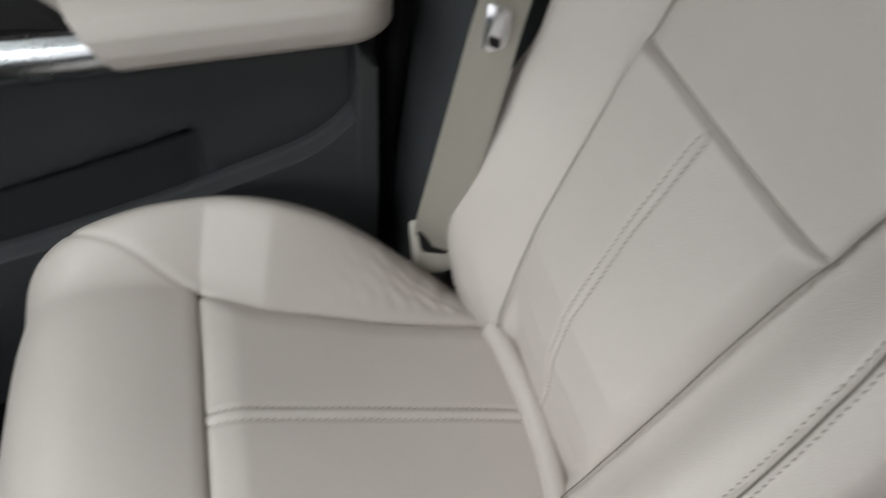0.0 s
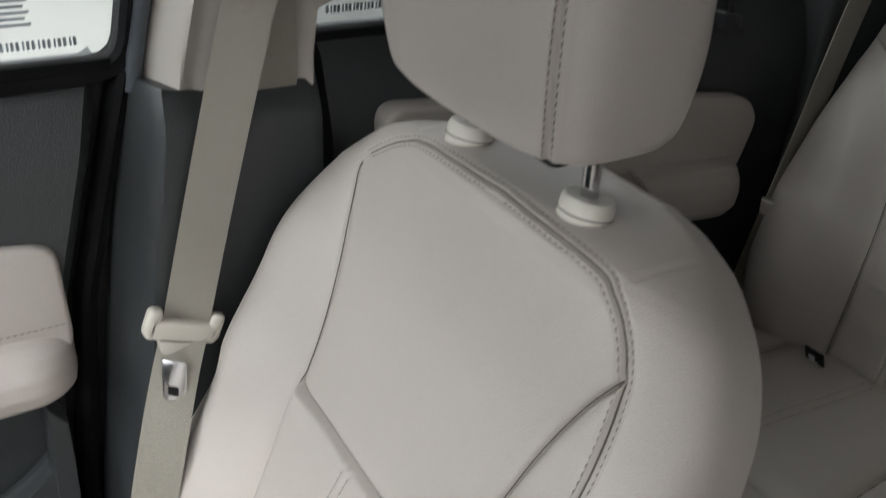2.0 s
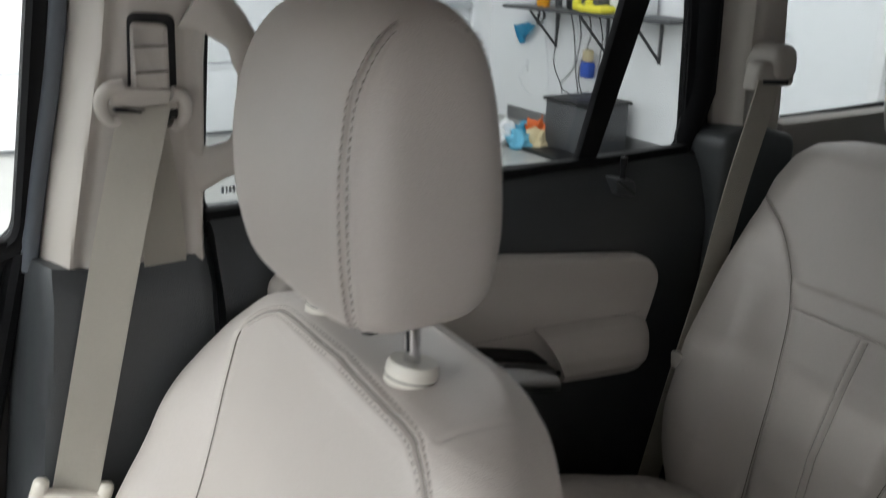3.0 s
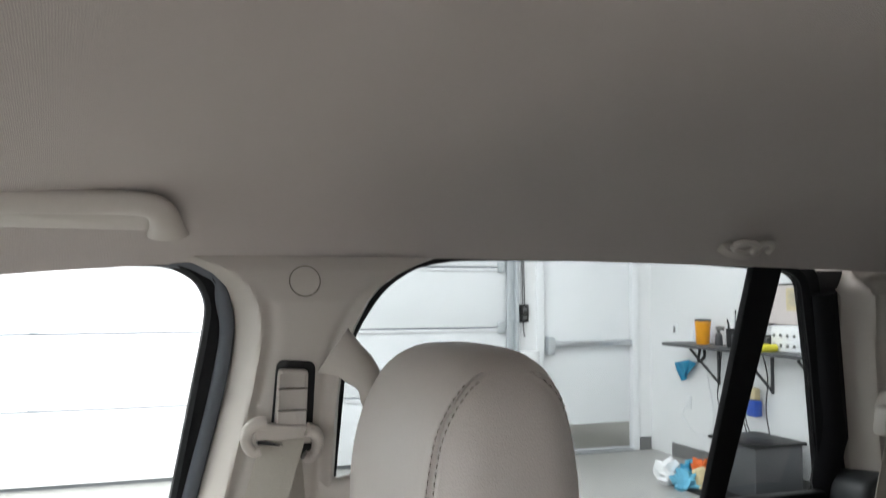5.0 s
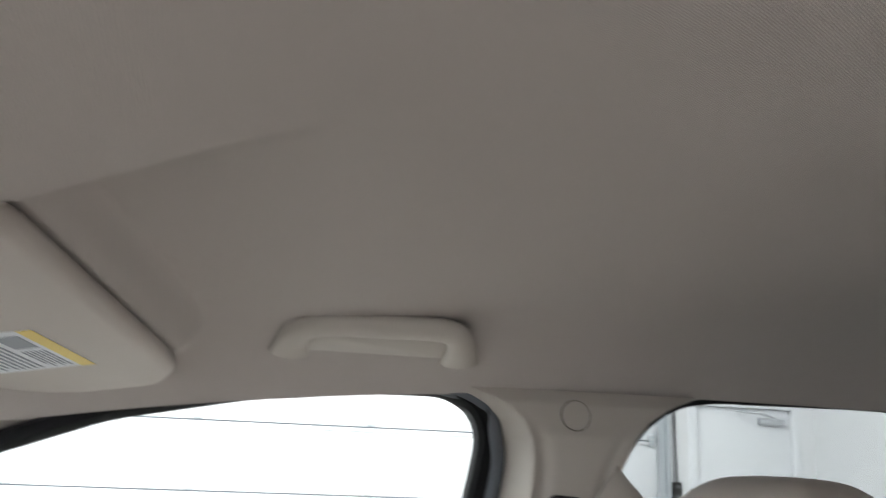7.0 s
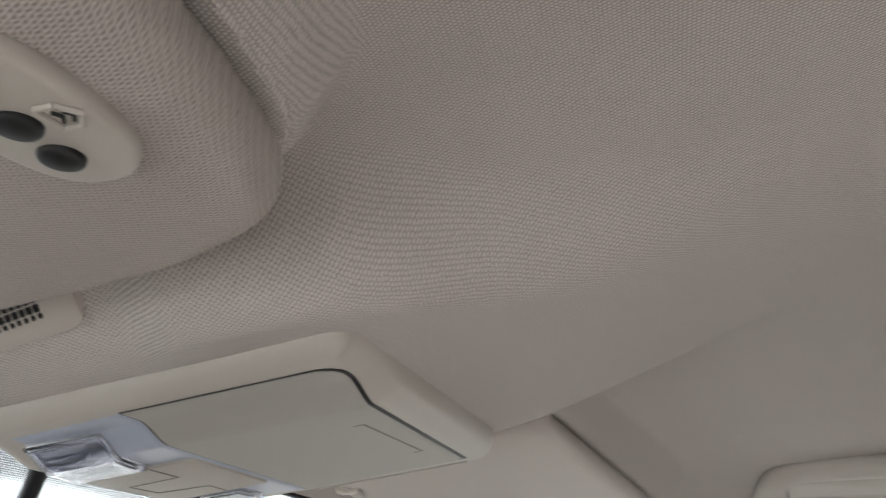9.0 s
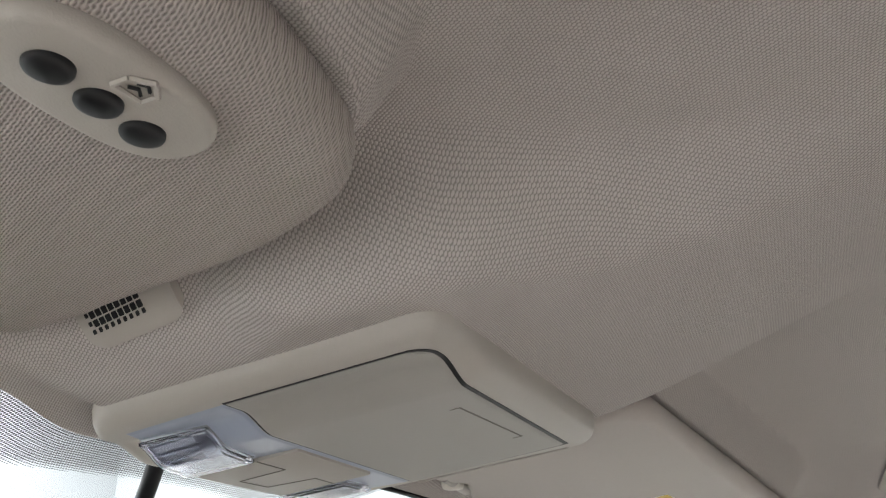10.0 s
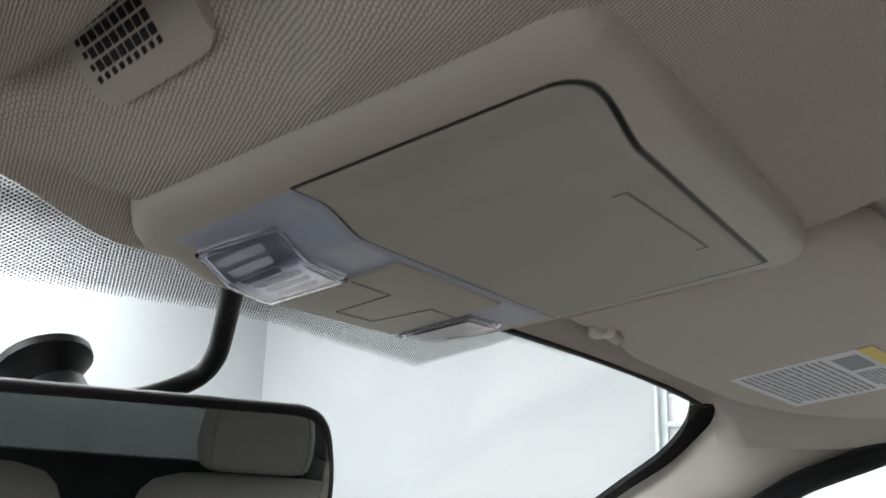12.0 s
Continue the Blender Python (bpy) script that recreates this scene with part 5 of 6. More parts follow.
def build_seat(name, cx, base, label, cush_prof, cush_shape, rear=False):
    B0 = np.array((cx, base[0], base[1]))
    st = thing(name, (cx, base[0] + 0.1, 0.40), label, "car seat")

    def place(x, s, n):
        if not rear:
            # the door-side bolster stands wider below and leans in towards the shoulder
            side_w = float(ss(0.09, 0.23, x))
            x = x + side_w * float(np.interp(s, [-0.03, 0.0, 0.08, 0.18, 0.27, 0.34, 0.42, 0.48, 0.53, 0.58, 0.62, 0.639], [0.006, 0.018, 0.028, 0.027, 0.022, 0.025, 0.037, 0.046, 0.050, 0.038, 0.010, 0.0]))
            n = n + 0.004 * side_w * float(ss(0.0, 0.08, s) * ss(0.36, 0.2, s))
        return B0 + np.array((x, 0, 0)) + UP * s + NN * n

    top, WT = (0.556, REAR_W) if rear else (0.639, BACK_W)
    s_rows = np.r_[np.linspace(-0.03, top - 0.082, 240 if rear else 400), np.linspace(top - 0.08, top, 80)]
    bk = pillow_mesh("backrest", lambda x, s: back_front(x, s, rear), lambda x, s: (-0.128 + 0.05 * ss(top - 0.06, top, s) if rear else -0.106 - 0.008 * ss(top - 0.05, top, s)) + 0.012 * (np.abs(x) / 0.26) ** 4, place, s_rows, lambda s: float(tab(s, WT)), 331, LEATHER, st, "beige leather backrest with curved bolsters")

    def on(x, s):
        h = float(back_front(np.array([x]), np.array([s]), rear)[0])
        return place(x, s, h), NN

    rows = []
    pd = dense(PERIM[1:], 10)
    for sg in (1, -1):
        if not rear:
            for d in (0.0048, -0.0048):
                rows.append([on(sg * a, b) for a, b in path_offset(pd, d) if b < 0.625 and a >= 0 and (sg < 0 or b > 0.55)])
        rows.append([on(sg * 0.0052, s) for s in np.linspace(0.03, 0.297 if rear else 0.333, 60)])
    stitches("backrest_stitching", rows, bk)
    # dark cords in the grooves, coloured as the shade of the seams
    BT, sc = (REAR_B, 0.30) if rear else (INS_B, 0.336)
    for sg in (1, -1):
        line = [on(sg * a, b)[0] + NN * (0.0042 + 0.003 * float(ss(0.34, 0.30, b))) for a, b in dense([(q, w) for w, q in BT], 8)]
        v, f = sweep(line, circle(0.0006, 6), up=tuple(NN))
        mesh_part("seam", v, f, SEAM, bk)
        if not rear:
            rim_ = [on(sg * a, b)[0] + NN * 0.0011 for a, b in pd if b < 0.625 and a >= 0 and (sg < 0 or b > 0.55)]
            v, f = sweep(rim_, circle(0.0008, 6), up=tuple(NN))
            mesh_part("seam", v, f, SEAM, bk)
    bw = tab(sc, BT)
    v, f = sweep([on(x, sc + 0.002)[0] for x in np.linspace(-bw, bw, 40)], circle(0.0007, 6), up=tuple(NN))
    mesh_part("seam", v, f, SEAM, bk)
    # cushion
    prof = smooth_path([(0, *p) for p in cush_prof], 8)
    PR = np.array(prof)[:, 1:]
    arc = np.r_[0, np.cumsum(np.linalg.norm(np.diff(PR, axis=0), axis=1))]
    Tn = np.gradient(PR, axis=0)
    Tn /= np.linalg.norm(Tn, axis=1)[:, None]
    Nn = np.c_[-Tn[:, 1], Tn[:, 0]]

    def cplace(x, s, n):
        y, z = np.interp(s, arc, PR[:, 0]), np.interp(s, arc, PR[:, 1])
        a, b = np.interp(s, arc, Nn[:, 0]), np.interp(s, arc, Nn[:, 1])
        q = math.hypot(a, b)
        return np.array((cx + x, y + a / q * n, z + b / q * n))

    Wc, y_seam, ins_c = cush_shape
    s_seam = float(np.interp(y_seam, PR[: len(PR) * 3 // 4, 0], arc[: len(PR) * 3 // 4]))
    s_back = float(np.interp(cush_prof[2][0], PR[: len(PR) * 3 // 4, 0], arc[: len(PR) * 3 // 4]))
    L = arc[-1]

    def cface(x, s):
        ax = np.abs(x)
        u = np.clip(ax / Wc, 0, 1)
        F = np.power(np.clip(1 - u ** 4, 0, 1), 1 / 2.2)
        h = 0.10 * (F - 1)
        t = np.clip((s - s_back) / (s_seam - s_back), -1, 3)
        b = np.interp(t, [0, 0.4, 0.8, 1.0], ins_c)
        bl = lambda q: np.interp(q, [-0.5, -0.07, 0.08, 0.3, 0.5, 0.69, 0.87, 1.05, 1.18, 1.345, 1.55, 2.0], [-0.05, -0.028, -0.006, 0.029, 0.066, 0.082, 0.088, 0.077, 0.060, 0.037, 0.02, 0.004])
        bol = sum(bl(t + e) for e in np.linspace(-0.14, 0.14, 7)) / 7 * (0.4 if rear else 1)
        det = bol * ss(0.0, 0.07, ax - b)
        ins = ss(0, 0.03, b - ax) * ss(0, 0.03, s_seam - s)
        det = det + 0.006 * ins
        g = (0.004 * np.exp(-((ax - b) / 0.0022) ** 2) + 0.003 * np.exp(-((ax - b) / 0.007) ** 2)) * (t < 1.0) * (t > -0.1)
        g = g + (0.004 * np.exp(-((s - s_seam) / 0.0022) ** 2) + 0.003 * np.exp(-((s - s_seam) / 0.008) ** 2)) * ss(0.004, -0.004, ax - b)
        # seam that runs from the panel's corner to the front of the side bolster
        dl = line_dist(ax, s, [(ins_c[3], s_seam), (ins_c[3] + 0.016, s_seam + 0.032), (ins_c[3] + 0.04, s_seam + 0.072), (ins_c[3] + 0.06, s_seam + 0.105), (Wc, s_seam + 0.15)])
        g = g + 0.0035 * np.exp(-(dl / 0.0025) ** 2)
        mid = np.exp(-((ax - 0.006) / 0.0022) ** 2) * 0.0022 - np.exp(-(ax / 0.004) ** 2) * 0.0016
        g = g + np.where((t < 1) & (t > 0), mid, 0)
        wr = 0.0016 * np.sin(s * 230 + 9 * np.sin(ax * 60)) * np.sin(s * 97 + ax * 40) * ss(0.0, 0.03, ax - b) * ss(0.75, 0.1, t) * ss(0.235, 0.18, ax)
        return h + (det - g + wr) * ss(0, 0.4, F)

    cs = np.linspace(0, L, 320)
    cu = pillow_mesh("cushion", cface, lambda x, s: -0.13 + 0.0 * x, cplace, cs, lambda s: Wc * float(1 - 0.35 * ss(0.10, 0.0, s) * 0.5 - 0.05 * ss(L - 0.12, L, s)), 241, LEATHER, st, "beige leather cushion with raised side bolsters")

    def con(x, s):
        return cplace(x, s, float(cface(np.array([x]), np.array([s]))[0])), (0, -0.3, 0.95)

    rows = [[con(sg * 0.006, s) for s in np.linspace(s_back, s_seam, 50)] for sg in (1, -1)]
    stitches("cushion_stitching", rows, cu)
    tt = np.linspace(0.02, 1.0, 40)
    bb = np.interp(tt, [0, 0.4, 0.8, 1.0], ins_c)
    for sg in (1, -1):
        v, f = sweep([con(sg * b, s_back + (s_seam - s_back) * t)[0] for t, b in zip(tt, bb)], circle(0.0009, 6))
        mesh_part("seam", v, f, SEAM, cu)
    v, f = sweep([con(x, s_seam)[0] for x in np.linspace(-ins_c[3], ins_c[3], 40)], circle(0.0009, 6))
    mesh_part("seam", v, f, SEAM, cu)
    return st, place, on


FRONT_CUSH = [(0.22, 0.60), (0.24, 0.645), (0.27, 0.664), (0.36, 0.697), (0.45, 0.728), (0.545, 0.760), (0.60, 0.778), (0.65, 0.782), (0.69, 0.766), (0.715, 0.73), (0.72, 0.68), (0.705, 0.60), (0.69, 0.54)]
seat, place, on = build_seat("front_passenger_seat", 0.368, (0.284, 0.668), "beige leather front passenger seat with double stitching", FRONT_CUSH, (0.252, 0.545, (0.118, 0.116, 0.126, 0.146)))
part("seat_base", box(0.15, 0.59, 0.24, 0.66, 0.42, 0.56, bevel=0.03, seg=3), DARK, seat, "charcoal seat base")
for x in (0.19, 0.55):
    part("seat_rail", box(x - 0.02, x + 0.02, 0.2, 0.72, 0.40, 0.43, bevel=0.004), BLACK, seat)
v, f = sweep([(x, 0.262 + 0.012 * ((x - 0.368) / 0.12) ** 2, 0.672) for x in np.linspace(0.245, 0.472, 24)], circle(0.0125, 14))
mesh_part("hinge_roll", v, f, LEATHER, seat, "pale roll between cushion and backrest")


def build_headrest(cx, yc, z0, name, label, k=1.0, seam=True, tall=1.0):
    """A boxy padded headrest, from rings of rising height."""
    h = thing(name, (cx, yc, z0), label, "headrest")
    rows = [(-0.004, 0.096, 0.034, 0), (0.0, 0.112, 0.049, 0), (0.006, 0.122, 0.058, 0), (0.02, 0.130, 0.065, 0), (0.06, 0.136, 0.071, 0.0), (0.11, 0.135, 0.070, 0.0), (0.15, 0.130, 0.064, -0.002), (0.18, 0.120, 0.056, -0.005), (0.20, 0.104, 0.047, -0.008), (0.212, 0.083, 0.035, -0.010), (0.218, 0.058, 0.023, -0.011), (0.220, 0.02, 0.007, -0.011)]
    zs = np.r_[np.linspace(-0.004, 0.03, 18), np.linspace(0.034, 0.18, 50), np.linspace(0.183, 0.22, 30)]
    n = 150
    verts, faces = [], []
    R = np.array(smooth_path(rows, 6))

    def at(a, z):
        w, d, yo = (np.interp(z, R[:, 0], R[:, j]) * k for j in (1, 2, 3))
        ca, sa = math.cos(a), math.sin(a)
        p = 0.44
        x = w * math.copysign(abs(ca) ** p, ca)
        y = d * math.copysign(abs(sa) ** (0.52 if sa < 0 else 0.48), sa)
        if sa > 0:
            y += 0.006 * k * (1 - (x / max(w, 1e-6)) ** 2) * min(1, w / 0.11)
        # the seam borders each side panel and arches over its top
        arch = 1 - math.sqrt(max(0.0, 1 - (max(0.0, z - 0.148) / 0.058) ** 2))
        half = 0.85
        side = min(abs(a), abs(2 * math.pi - a)) if a < math.pi / 2 or a > 1.5 * math.pi else abs(a - math.pi)
        da = abs(side - half * (1 - arch)) * 0.085 if z < 0.204 else 1.0
        g = 0.0042 * math.exp(-(da / 0.0036) ** 2) - 0.0018 * math.exp(-((da - 0.0085) / 0.004) ** 2) if seam else 0
        q = 1 - g / max(math.hypot(x, y), 0.02)
        return np.array((cx + x * q, yc + yo + y * q, z0 + z * tall))

    for z in zs:
        for i in range(n):
            verts.append(at(2 * math.pi * i / n, z))
    for j in range(len(zs) - 1):
        for i in range(n):
            i2 = (i + 1) % n
            faces.append((j * n + i, j * n + i2, (j + 1) * n + i2, (j + 1) * n + i))
    faces.append(tuple(range(n))[::-1])
    faces.append(tuple((len(zs) - 1) * n + i for i in range(n)))
    pd = mesh_part("pad", verts, faces, LEATHER, h, "stitched beige leather pad", sharp=60)
    rows2 = []
    for sgn in (1, -1):
        for d in (-0.055, 0.055):
            for front in (1, -1):
                rr = []
                for z in np.r_[np.linspace(0.0, 0.15, 40), np.linspace(0.152, 0.1995, 30)]:
                    q = (0.85 + d) * math.sqrt(max(0.0, 1 - (max(0.0, z - 0.148 - 0.05 * d) / 0.058) ** 2))
                    a = (q if sgn > 0 else math.pi - q) if front > 0 else (2 * math.pi - q if sgn > 0 else math.pi + q)
                    rr.append((at(a % (2 * math.pi), z), np.array((math.cos(a) * 0.8, math.sin(a), 0.1 + 0.6 * float(ss(0.15, 0.2, z))))))
                rows2.append(rr)
    stitches("pad_stitching", rows2, pd)
    return h


hr = build_headrest(0.395, -0.006, 1.262, "headrest", "beige leather headrest raised on two chrome posts", tall=1.06)
part("under_plate", box(0.30, 0.48, -0.035, 0.035, 1.253, 1.266, bevel=0.006), BLACK, hr, "black under plate")
for x in (0.309, 0.470):
    v, f = sweep([(x, -0.010, 1.19), (x, -0.009, 1.25), (x, -0.006, 1.30)], circle(0.0068, 16), up=(1, 0, 0))
    mesh_part("post", v, f, CHROME, hr, "chrome headrest post")
    M = Matrix.Rotation(math.radians(12), 4, "X")
    v, f = lathe([(0.0205, -0.03), (0.0212, -0.010), (0.0212, -0.001), (0.0192, 0.0035), (0.011, 0.0045), (0.0085, 0.0035)], 28, (x, -0.010, 1.218), M)
    co = mesh_part("post_collar", v, f, BEIGE_PALE, seat, "pale plastic post collar")
    v, f = lathe([(0.0216, -0.009), (0.0218, -0.0085), (0.0216, -0.008), (0.02, -0.008)], 28, (x, -0.010, 1.218), M)
    mesh_part("collar_groove", v, f, SEAM, co)

# driver's seat, seen in the mirror
ds = copy_thing(seat, pose(-0.368, 0.384, 0.40))
tagged(ds, "beige leather driver's seat with double stitching")
dh = copy_thing(hr, pose(-0.368, -0.006, 1.262))
tagged(dh, "beige leather headrest of the driver's seat")

# rear seats
REAR_CUSH = [(-0.60, 0.76), (-0.575, 0.805), (-0.545, 0.822), (-0.46, 0.832), (-0.38, 0.842), (-0.26, 0.852), (-0.20, 0.856), (-0.15, 0.852), (-0.11, 0.835), (-0.085, 0.80), (-0.08, 0.75), (-0.09, 0.68), (-0.10, 0.60)]
rs, _, _ = build_seat("rear_car_seat", 0.335, (-0.545, 0.80), "beige leather outer rear seat with a chevron seam", REAR_CUSH, (0.275, -0.26, (0.118, 0.116, 0.126, 0.146)), rear=True)
part("seat_base", box(0.08, 0.60, -0.6, -0.12, 0.41, 0.72, bevel=0.03), DARK, rs)
rs2 = copy_thing(rs, pose(-0.335, -0.445, 0.40))
tagged(rs2, "beige leather rear seat behind the driver")
build_headrest(0.325, -0.83, 1.292, "headrest", "low beige leather rear headrest", 0.95, True, 0.8)
tagl = thing("anchor_tag", (0.395, -0.528, 0.833), "small black anchor tag in the rear seat seam", "seat tag")
M = pose(0.398, -0.520, 0.838, -25, 0, 0)
bm = box(-0.014, 0.014, -0.002, 0.002, -0.016, 0.016, bevel=0.001, turn=M)
tagp = part("patch", bm, BLACK, tagl)
bm = bmesh.new()
add_box(bm, -0.006, 0.006, 0.002, 0.003, -0.008, -0.003, turn=M)
add_box(bm, -0.002, 0.007, 0.002, 0.003, -0.002, 0.007, turn=M)
part("mark", bm, PAPER, tagp, "small white mark")

# ---- belts ----
def strap(name, pts, width, parent, up, thick=0.0016, mat=WEB, n=10):
    pp = smooth_path(pts, n)
    v, f = sweep(pp, [(-thick / 2, -width / 2), (thick / 2, -width / 2), (thick / 2, width / 2), (-thick / 2, width / 2)], up=up)
    return mesh_part(name, v, f, mat, parent)


sb = thing("seat_belt", (0.62, 0.30, 0.62), "beige front seat belt hanging with its latch plate", "seat belt")
strap("webbing", [(0.631, 0.1085, 1.377), (0.627, 0.110, 1.368), (0.634, 0.145, 1.24), (0.645, 0.183, 1.09), (0.645, 0.218, 0.962)], 0.047, sb, (0.5, 1, 0.3))
strap("webbing", [(0.641, 0.219, 0.964), (0.617, 0.239, 0.931), (0.582, 0.266, 0.880), (0.569, 0.293, 0.789), (0.570, 0.305, 0.736), (0.580, 0.307, 0.695)], 0.047, sb, (0.5, 1, 0.3))
strap("retractor_webbing", [(0.652, 0.106, 1.375), (0.657, 0.098, 1.30), (0.668, 0.093, 1.225), (0.692, 0.09, 1.17), (0.70, 0.09, 1.12)], 0.044, sb, (0, 1, 0))
lt = thing("latch_plate", (0.645, 0.222, 0.95), "pale plastic latch plate with a steel tongue on the belt", "belt latch")
bar_m = pose(0.637, 0.2215, 0.972, 22, 0, 0)
bm = box(-0.0075, 0.0075, -0.038, 0.038, -0.013, 0.010, bevel=0.005, seg=3, turn=bar_m)
sl = part("shell", bm, BEIGE_PALE, lt, "pale plastic latch shell")
for q in (-0.033, 0.033):
    part("ear", box(-0.0075, 0.0075, q - 0.008, q + 0.008, -0.010, 0.022, bevel=0.006, seg=3, turn=bar_m), BEIGE_PALE, sl)
part("neck", prism(round_loop([(-0.026, -0.010), (0.026, -0.010), (0.014, -0.030), (-0.014, -0.030)], 0.004, 3), lambda a, b: bar_m @ Vector((-0.006, a, b)), lambda a, b: bar_m @ Vector((0.006, a, b)), bevel=0.003), BEIGE_PALE, sl)
tg = part("tongue", prism(round_loop([(0.2495, 0.959), (0.2265, 0.947), (0.2345, 0.907), (0.2565, 0.917)], 0.004, 3), lambda y, z: (0.606 + 0.30 * (z - 0.93), y, z), lambda y, z: (0.609 + 0.30 * (z - 0.93), y, z), bevel=0.0008), CHROME, lt, "polished steel tongue")
part("slot", prism(round_loop([(0.2495, 0.930), (0.2395, 0.925), (0.2412, 0.916), (0.2512, 0.921)], 0.002, 3), lambda y, z: (0.6054 + 0.30 * (z - 0.93), y, z), lambda y, z: (0.6058 + 0.30 * (z - 0.93), y, z)), BLACK, tg)
ba = thing("belt_anchor", (0.6, 0.30, 0.64), "beige and black belt anchor beside the seat cushion", "belt anchor")
part("cover", prism(round_loop([(0.330, 0.716), (0.288, 0.694), (0.276, 0.645), (0.327, 0.643)], 0.012, 4), lambda y, z: (0.585, y, z), lambda y, z: (0.612, y, z), bevel=0.006, seg=3), BEIGE_PALE, ba)
part("plate", prism(round_loop([(0.325, 0.722), (0.294, 0.700), (0.291, 0.678), (0.321, 0.688)], 0.006, 4), lambda y, z: (0.580, y, z), lambda y, z: (0.59, y, z), bevel=0.002), BLACK, ba, "black anchor plate")
part("bolt_tab", prism(round_loop([(0.355, 0.668), (0.30, 0.655), (0.27, 0.618), (0.31, 0.61)], 0.006, 4), lambda y, z: (0.588, y, z), lambda y, z: (0.598, y, z), bevel=0.002), SILVER, ba)
rb = thing("rear_seat_belt", (0.6, -0.7, 0.8), "beige rear seat belt running down beside the rear seat", "seat belt")
strap("webbing", [(0.606, -0.750, 1.352), (0.604, -0.745, 1.33), (0.610, -0.716, 1.20), (0.612, -0.683, 1.045), (0.600, -0.632, 0.92), (0.592, -0.590, 0.80), (0.588, -0.565, 0.72)], 0.048, rb, (0, 1, 0.35))
rg = part("guide", prism(round_loop([(-0.728, 1.382), (-0.800, 1.372), (-0.808, 1.340), (-0.755, 1.343), (-0.722, 1.335)], 0.014, 4), lambda y, z: (0.604, y, z), lambda y, z: (0.632, y, z), bevel=0.007, seg=3), BEIGE, rb, "beige belt guide")
part("guide_slot", prism([(-0.790, 1.351), (-0.735, 1.355), (-0.735, 1.349), (-0.790, 1.344)], lambda y, z: (0.6032, y, z), lambda y, z: (0.607, y, z)), BLACK, rg)
part("guide_cover", prism(round_loop([(-0.752, 1.402), (-0.800, 1.402), (-0.806, 1.350), (-0.752, 1.352)], 0.024, 6), lambda y, z: (0.598, y, z), lambda y, z: (0.66, y, z), bevel=0.012, seg=4), BEIGE, rb)
part("keeper", prism(round_loop([(-0.607, 0.965), (-0.645, 0.955), (-0.650, 0.925), (-0.610, 0.935)], 0.008, 4), lambda y, z: (0.578, y, z), lambda y, z: (0.602, y, z), bevel=0.004), BEIGE, rb)


# ---- roof fittings ----
def rz(x, y):
    return float(roof_z(np.array(float(x)), np.array(float(y))))


gh = thing("roof_grab_handle", (0.57, 0.31, 1.6), "beige folding grab handle above the front door", "grab handle")


def gp(y, q, n):
    """Handle plane: q up the roof's slope from the feet, n off it into the cabin, bowed towards the middle."""
    n = n + 0.010 * float(ss(0.0, 0.06, q))
    return (0.592 - 0.783 * q - 0.622 * n, y, 1.590 + 0.622 * q - 0.783 * n)


bar = smooth_path([(q[0], q[1], 0) for q in ((0.408, 0.016), (0.406, 0.038), (0.398, 0.056), (0.375, 0.0645), (0.32, 0.0665), (0.265, 0.0675), (0.243, 0.061), (0.234, 0.042), (0.231, 0.016))], 6)
v, f = sweep([gp(y, q, 0.001) for y, q, _ in bar], lambda t: circle(0.0145 + 0.006 * abs(2 * t - 1) ** 6, 18, 0.0085), up=(-0.622, 0, -0.783))
mesh_part("grip", v, f, BEIGE, gh, "rounded beige grip")
part("back_plate", prism(round_loop([(0.40, 0.014), (0.24, 0.014), (0.24, 0.050), (0.40, 0.048)], 0.008, 4), lambda y, q: gp(y, q, -0.004), lambda y, q: gp(y, q, -0.02), bevel=0.002), BEIGE, gh)
# coat hook
ch = thing("coat_hook", (0.6, -0.49, 1.6), "small beige coat hook on the roof edge", "coat hook")


def hp_at(y, q, n):
    return (0.606 - 0.783 * q - 0.622 * n, y, 1.596 + 0.622 * q - 0.783 * n)


big = [hp_at(-0.480 + 0.0175 * math.cos(a), 0.012 + 0.0125 * math.sin(a) + 0.003 * math.cos(a), 0.007 + 0.004 * math.sin(a)) for a in np.linspace(0, 2 * math.pi, 25)]
v, f = sweep(big, circle(0.0045, 10))
mesh_part("hook", v, f, BEIGE, ch, "beige hook loop")
small = [hp_at(-0.5085 + 0.0125 * math.cos(a), 0.010 + 0.014 * math.sin(a), 0.009) for a in np.linspace(-0.5, 1.15 * math.pi, 19)]
v, f = sweep(small, circle(0.0048, 10))
mesh_part("hook", v, f, BEIGE, ch, "beige hook loop")
v, f = lathe([(0.030, -0.012), (0.028, 0.0), (0.02, 0.004), (0.006, 0.005)], 24, (0.612, -0.494, 1.602), pose(0, 0, 0, 0, -72, 0) @ Matrix.Diagonal((0.55, 1.2, 1, 1)))
mesh_part("base", v, f, BEIGE, ch)

# overhead console
oc = thing("overhead_console", (0, 0.69, 1.6), "beige overhead console with storage lid and two map lamps", "overhead console")


def cz(y, n=0.0):
    return 1.592 - 0.125 * (y - 0.59) - n


def prof(x):
    """The console's lower face steps down from a strip along the driver's side."""
    return 0.0062 + 0.0074 * float(ss(-0.088, -0.060, x))


def lift(e):
    """Depth of a face e metres over the console's profile."""
    return lambda x, y: prof(x) + e


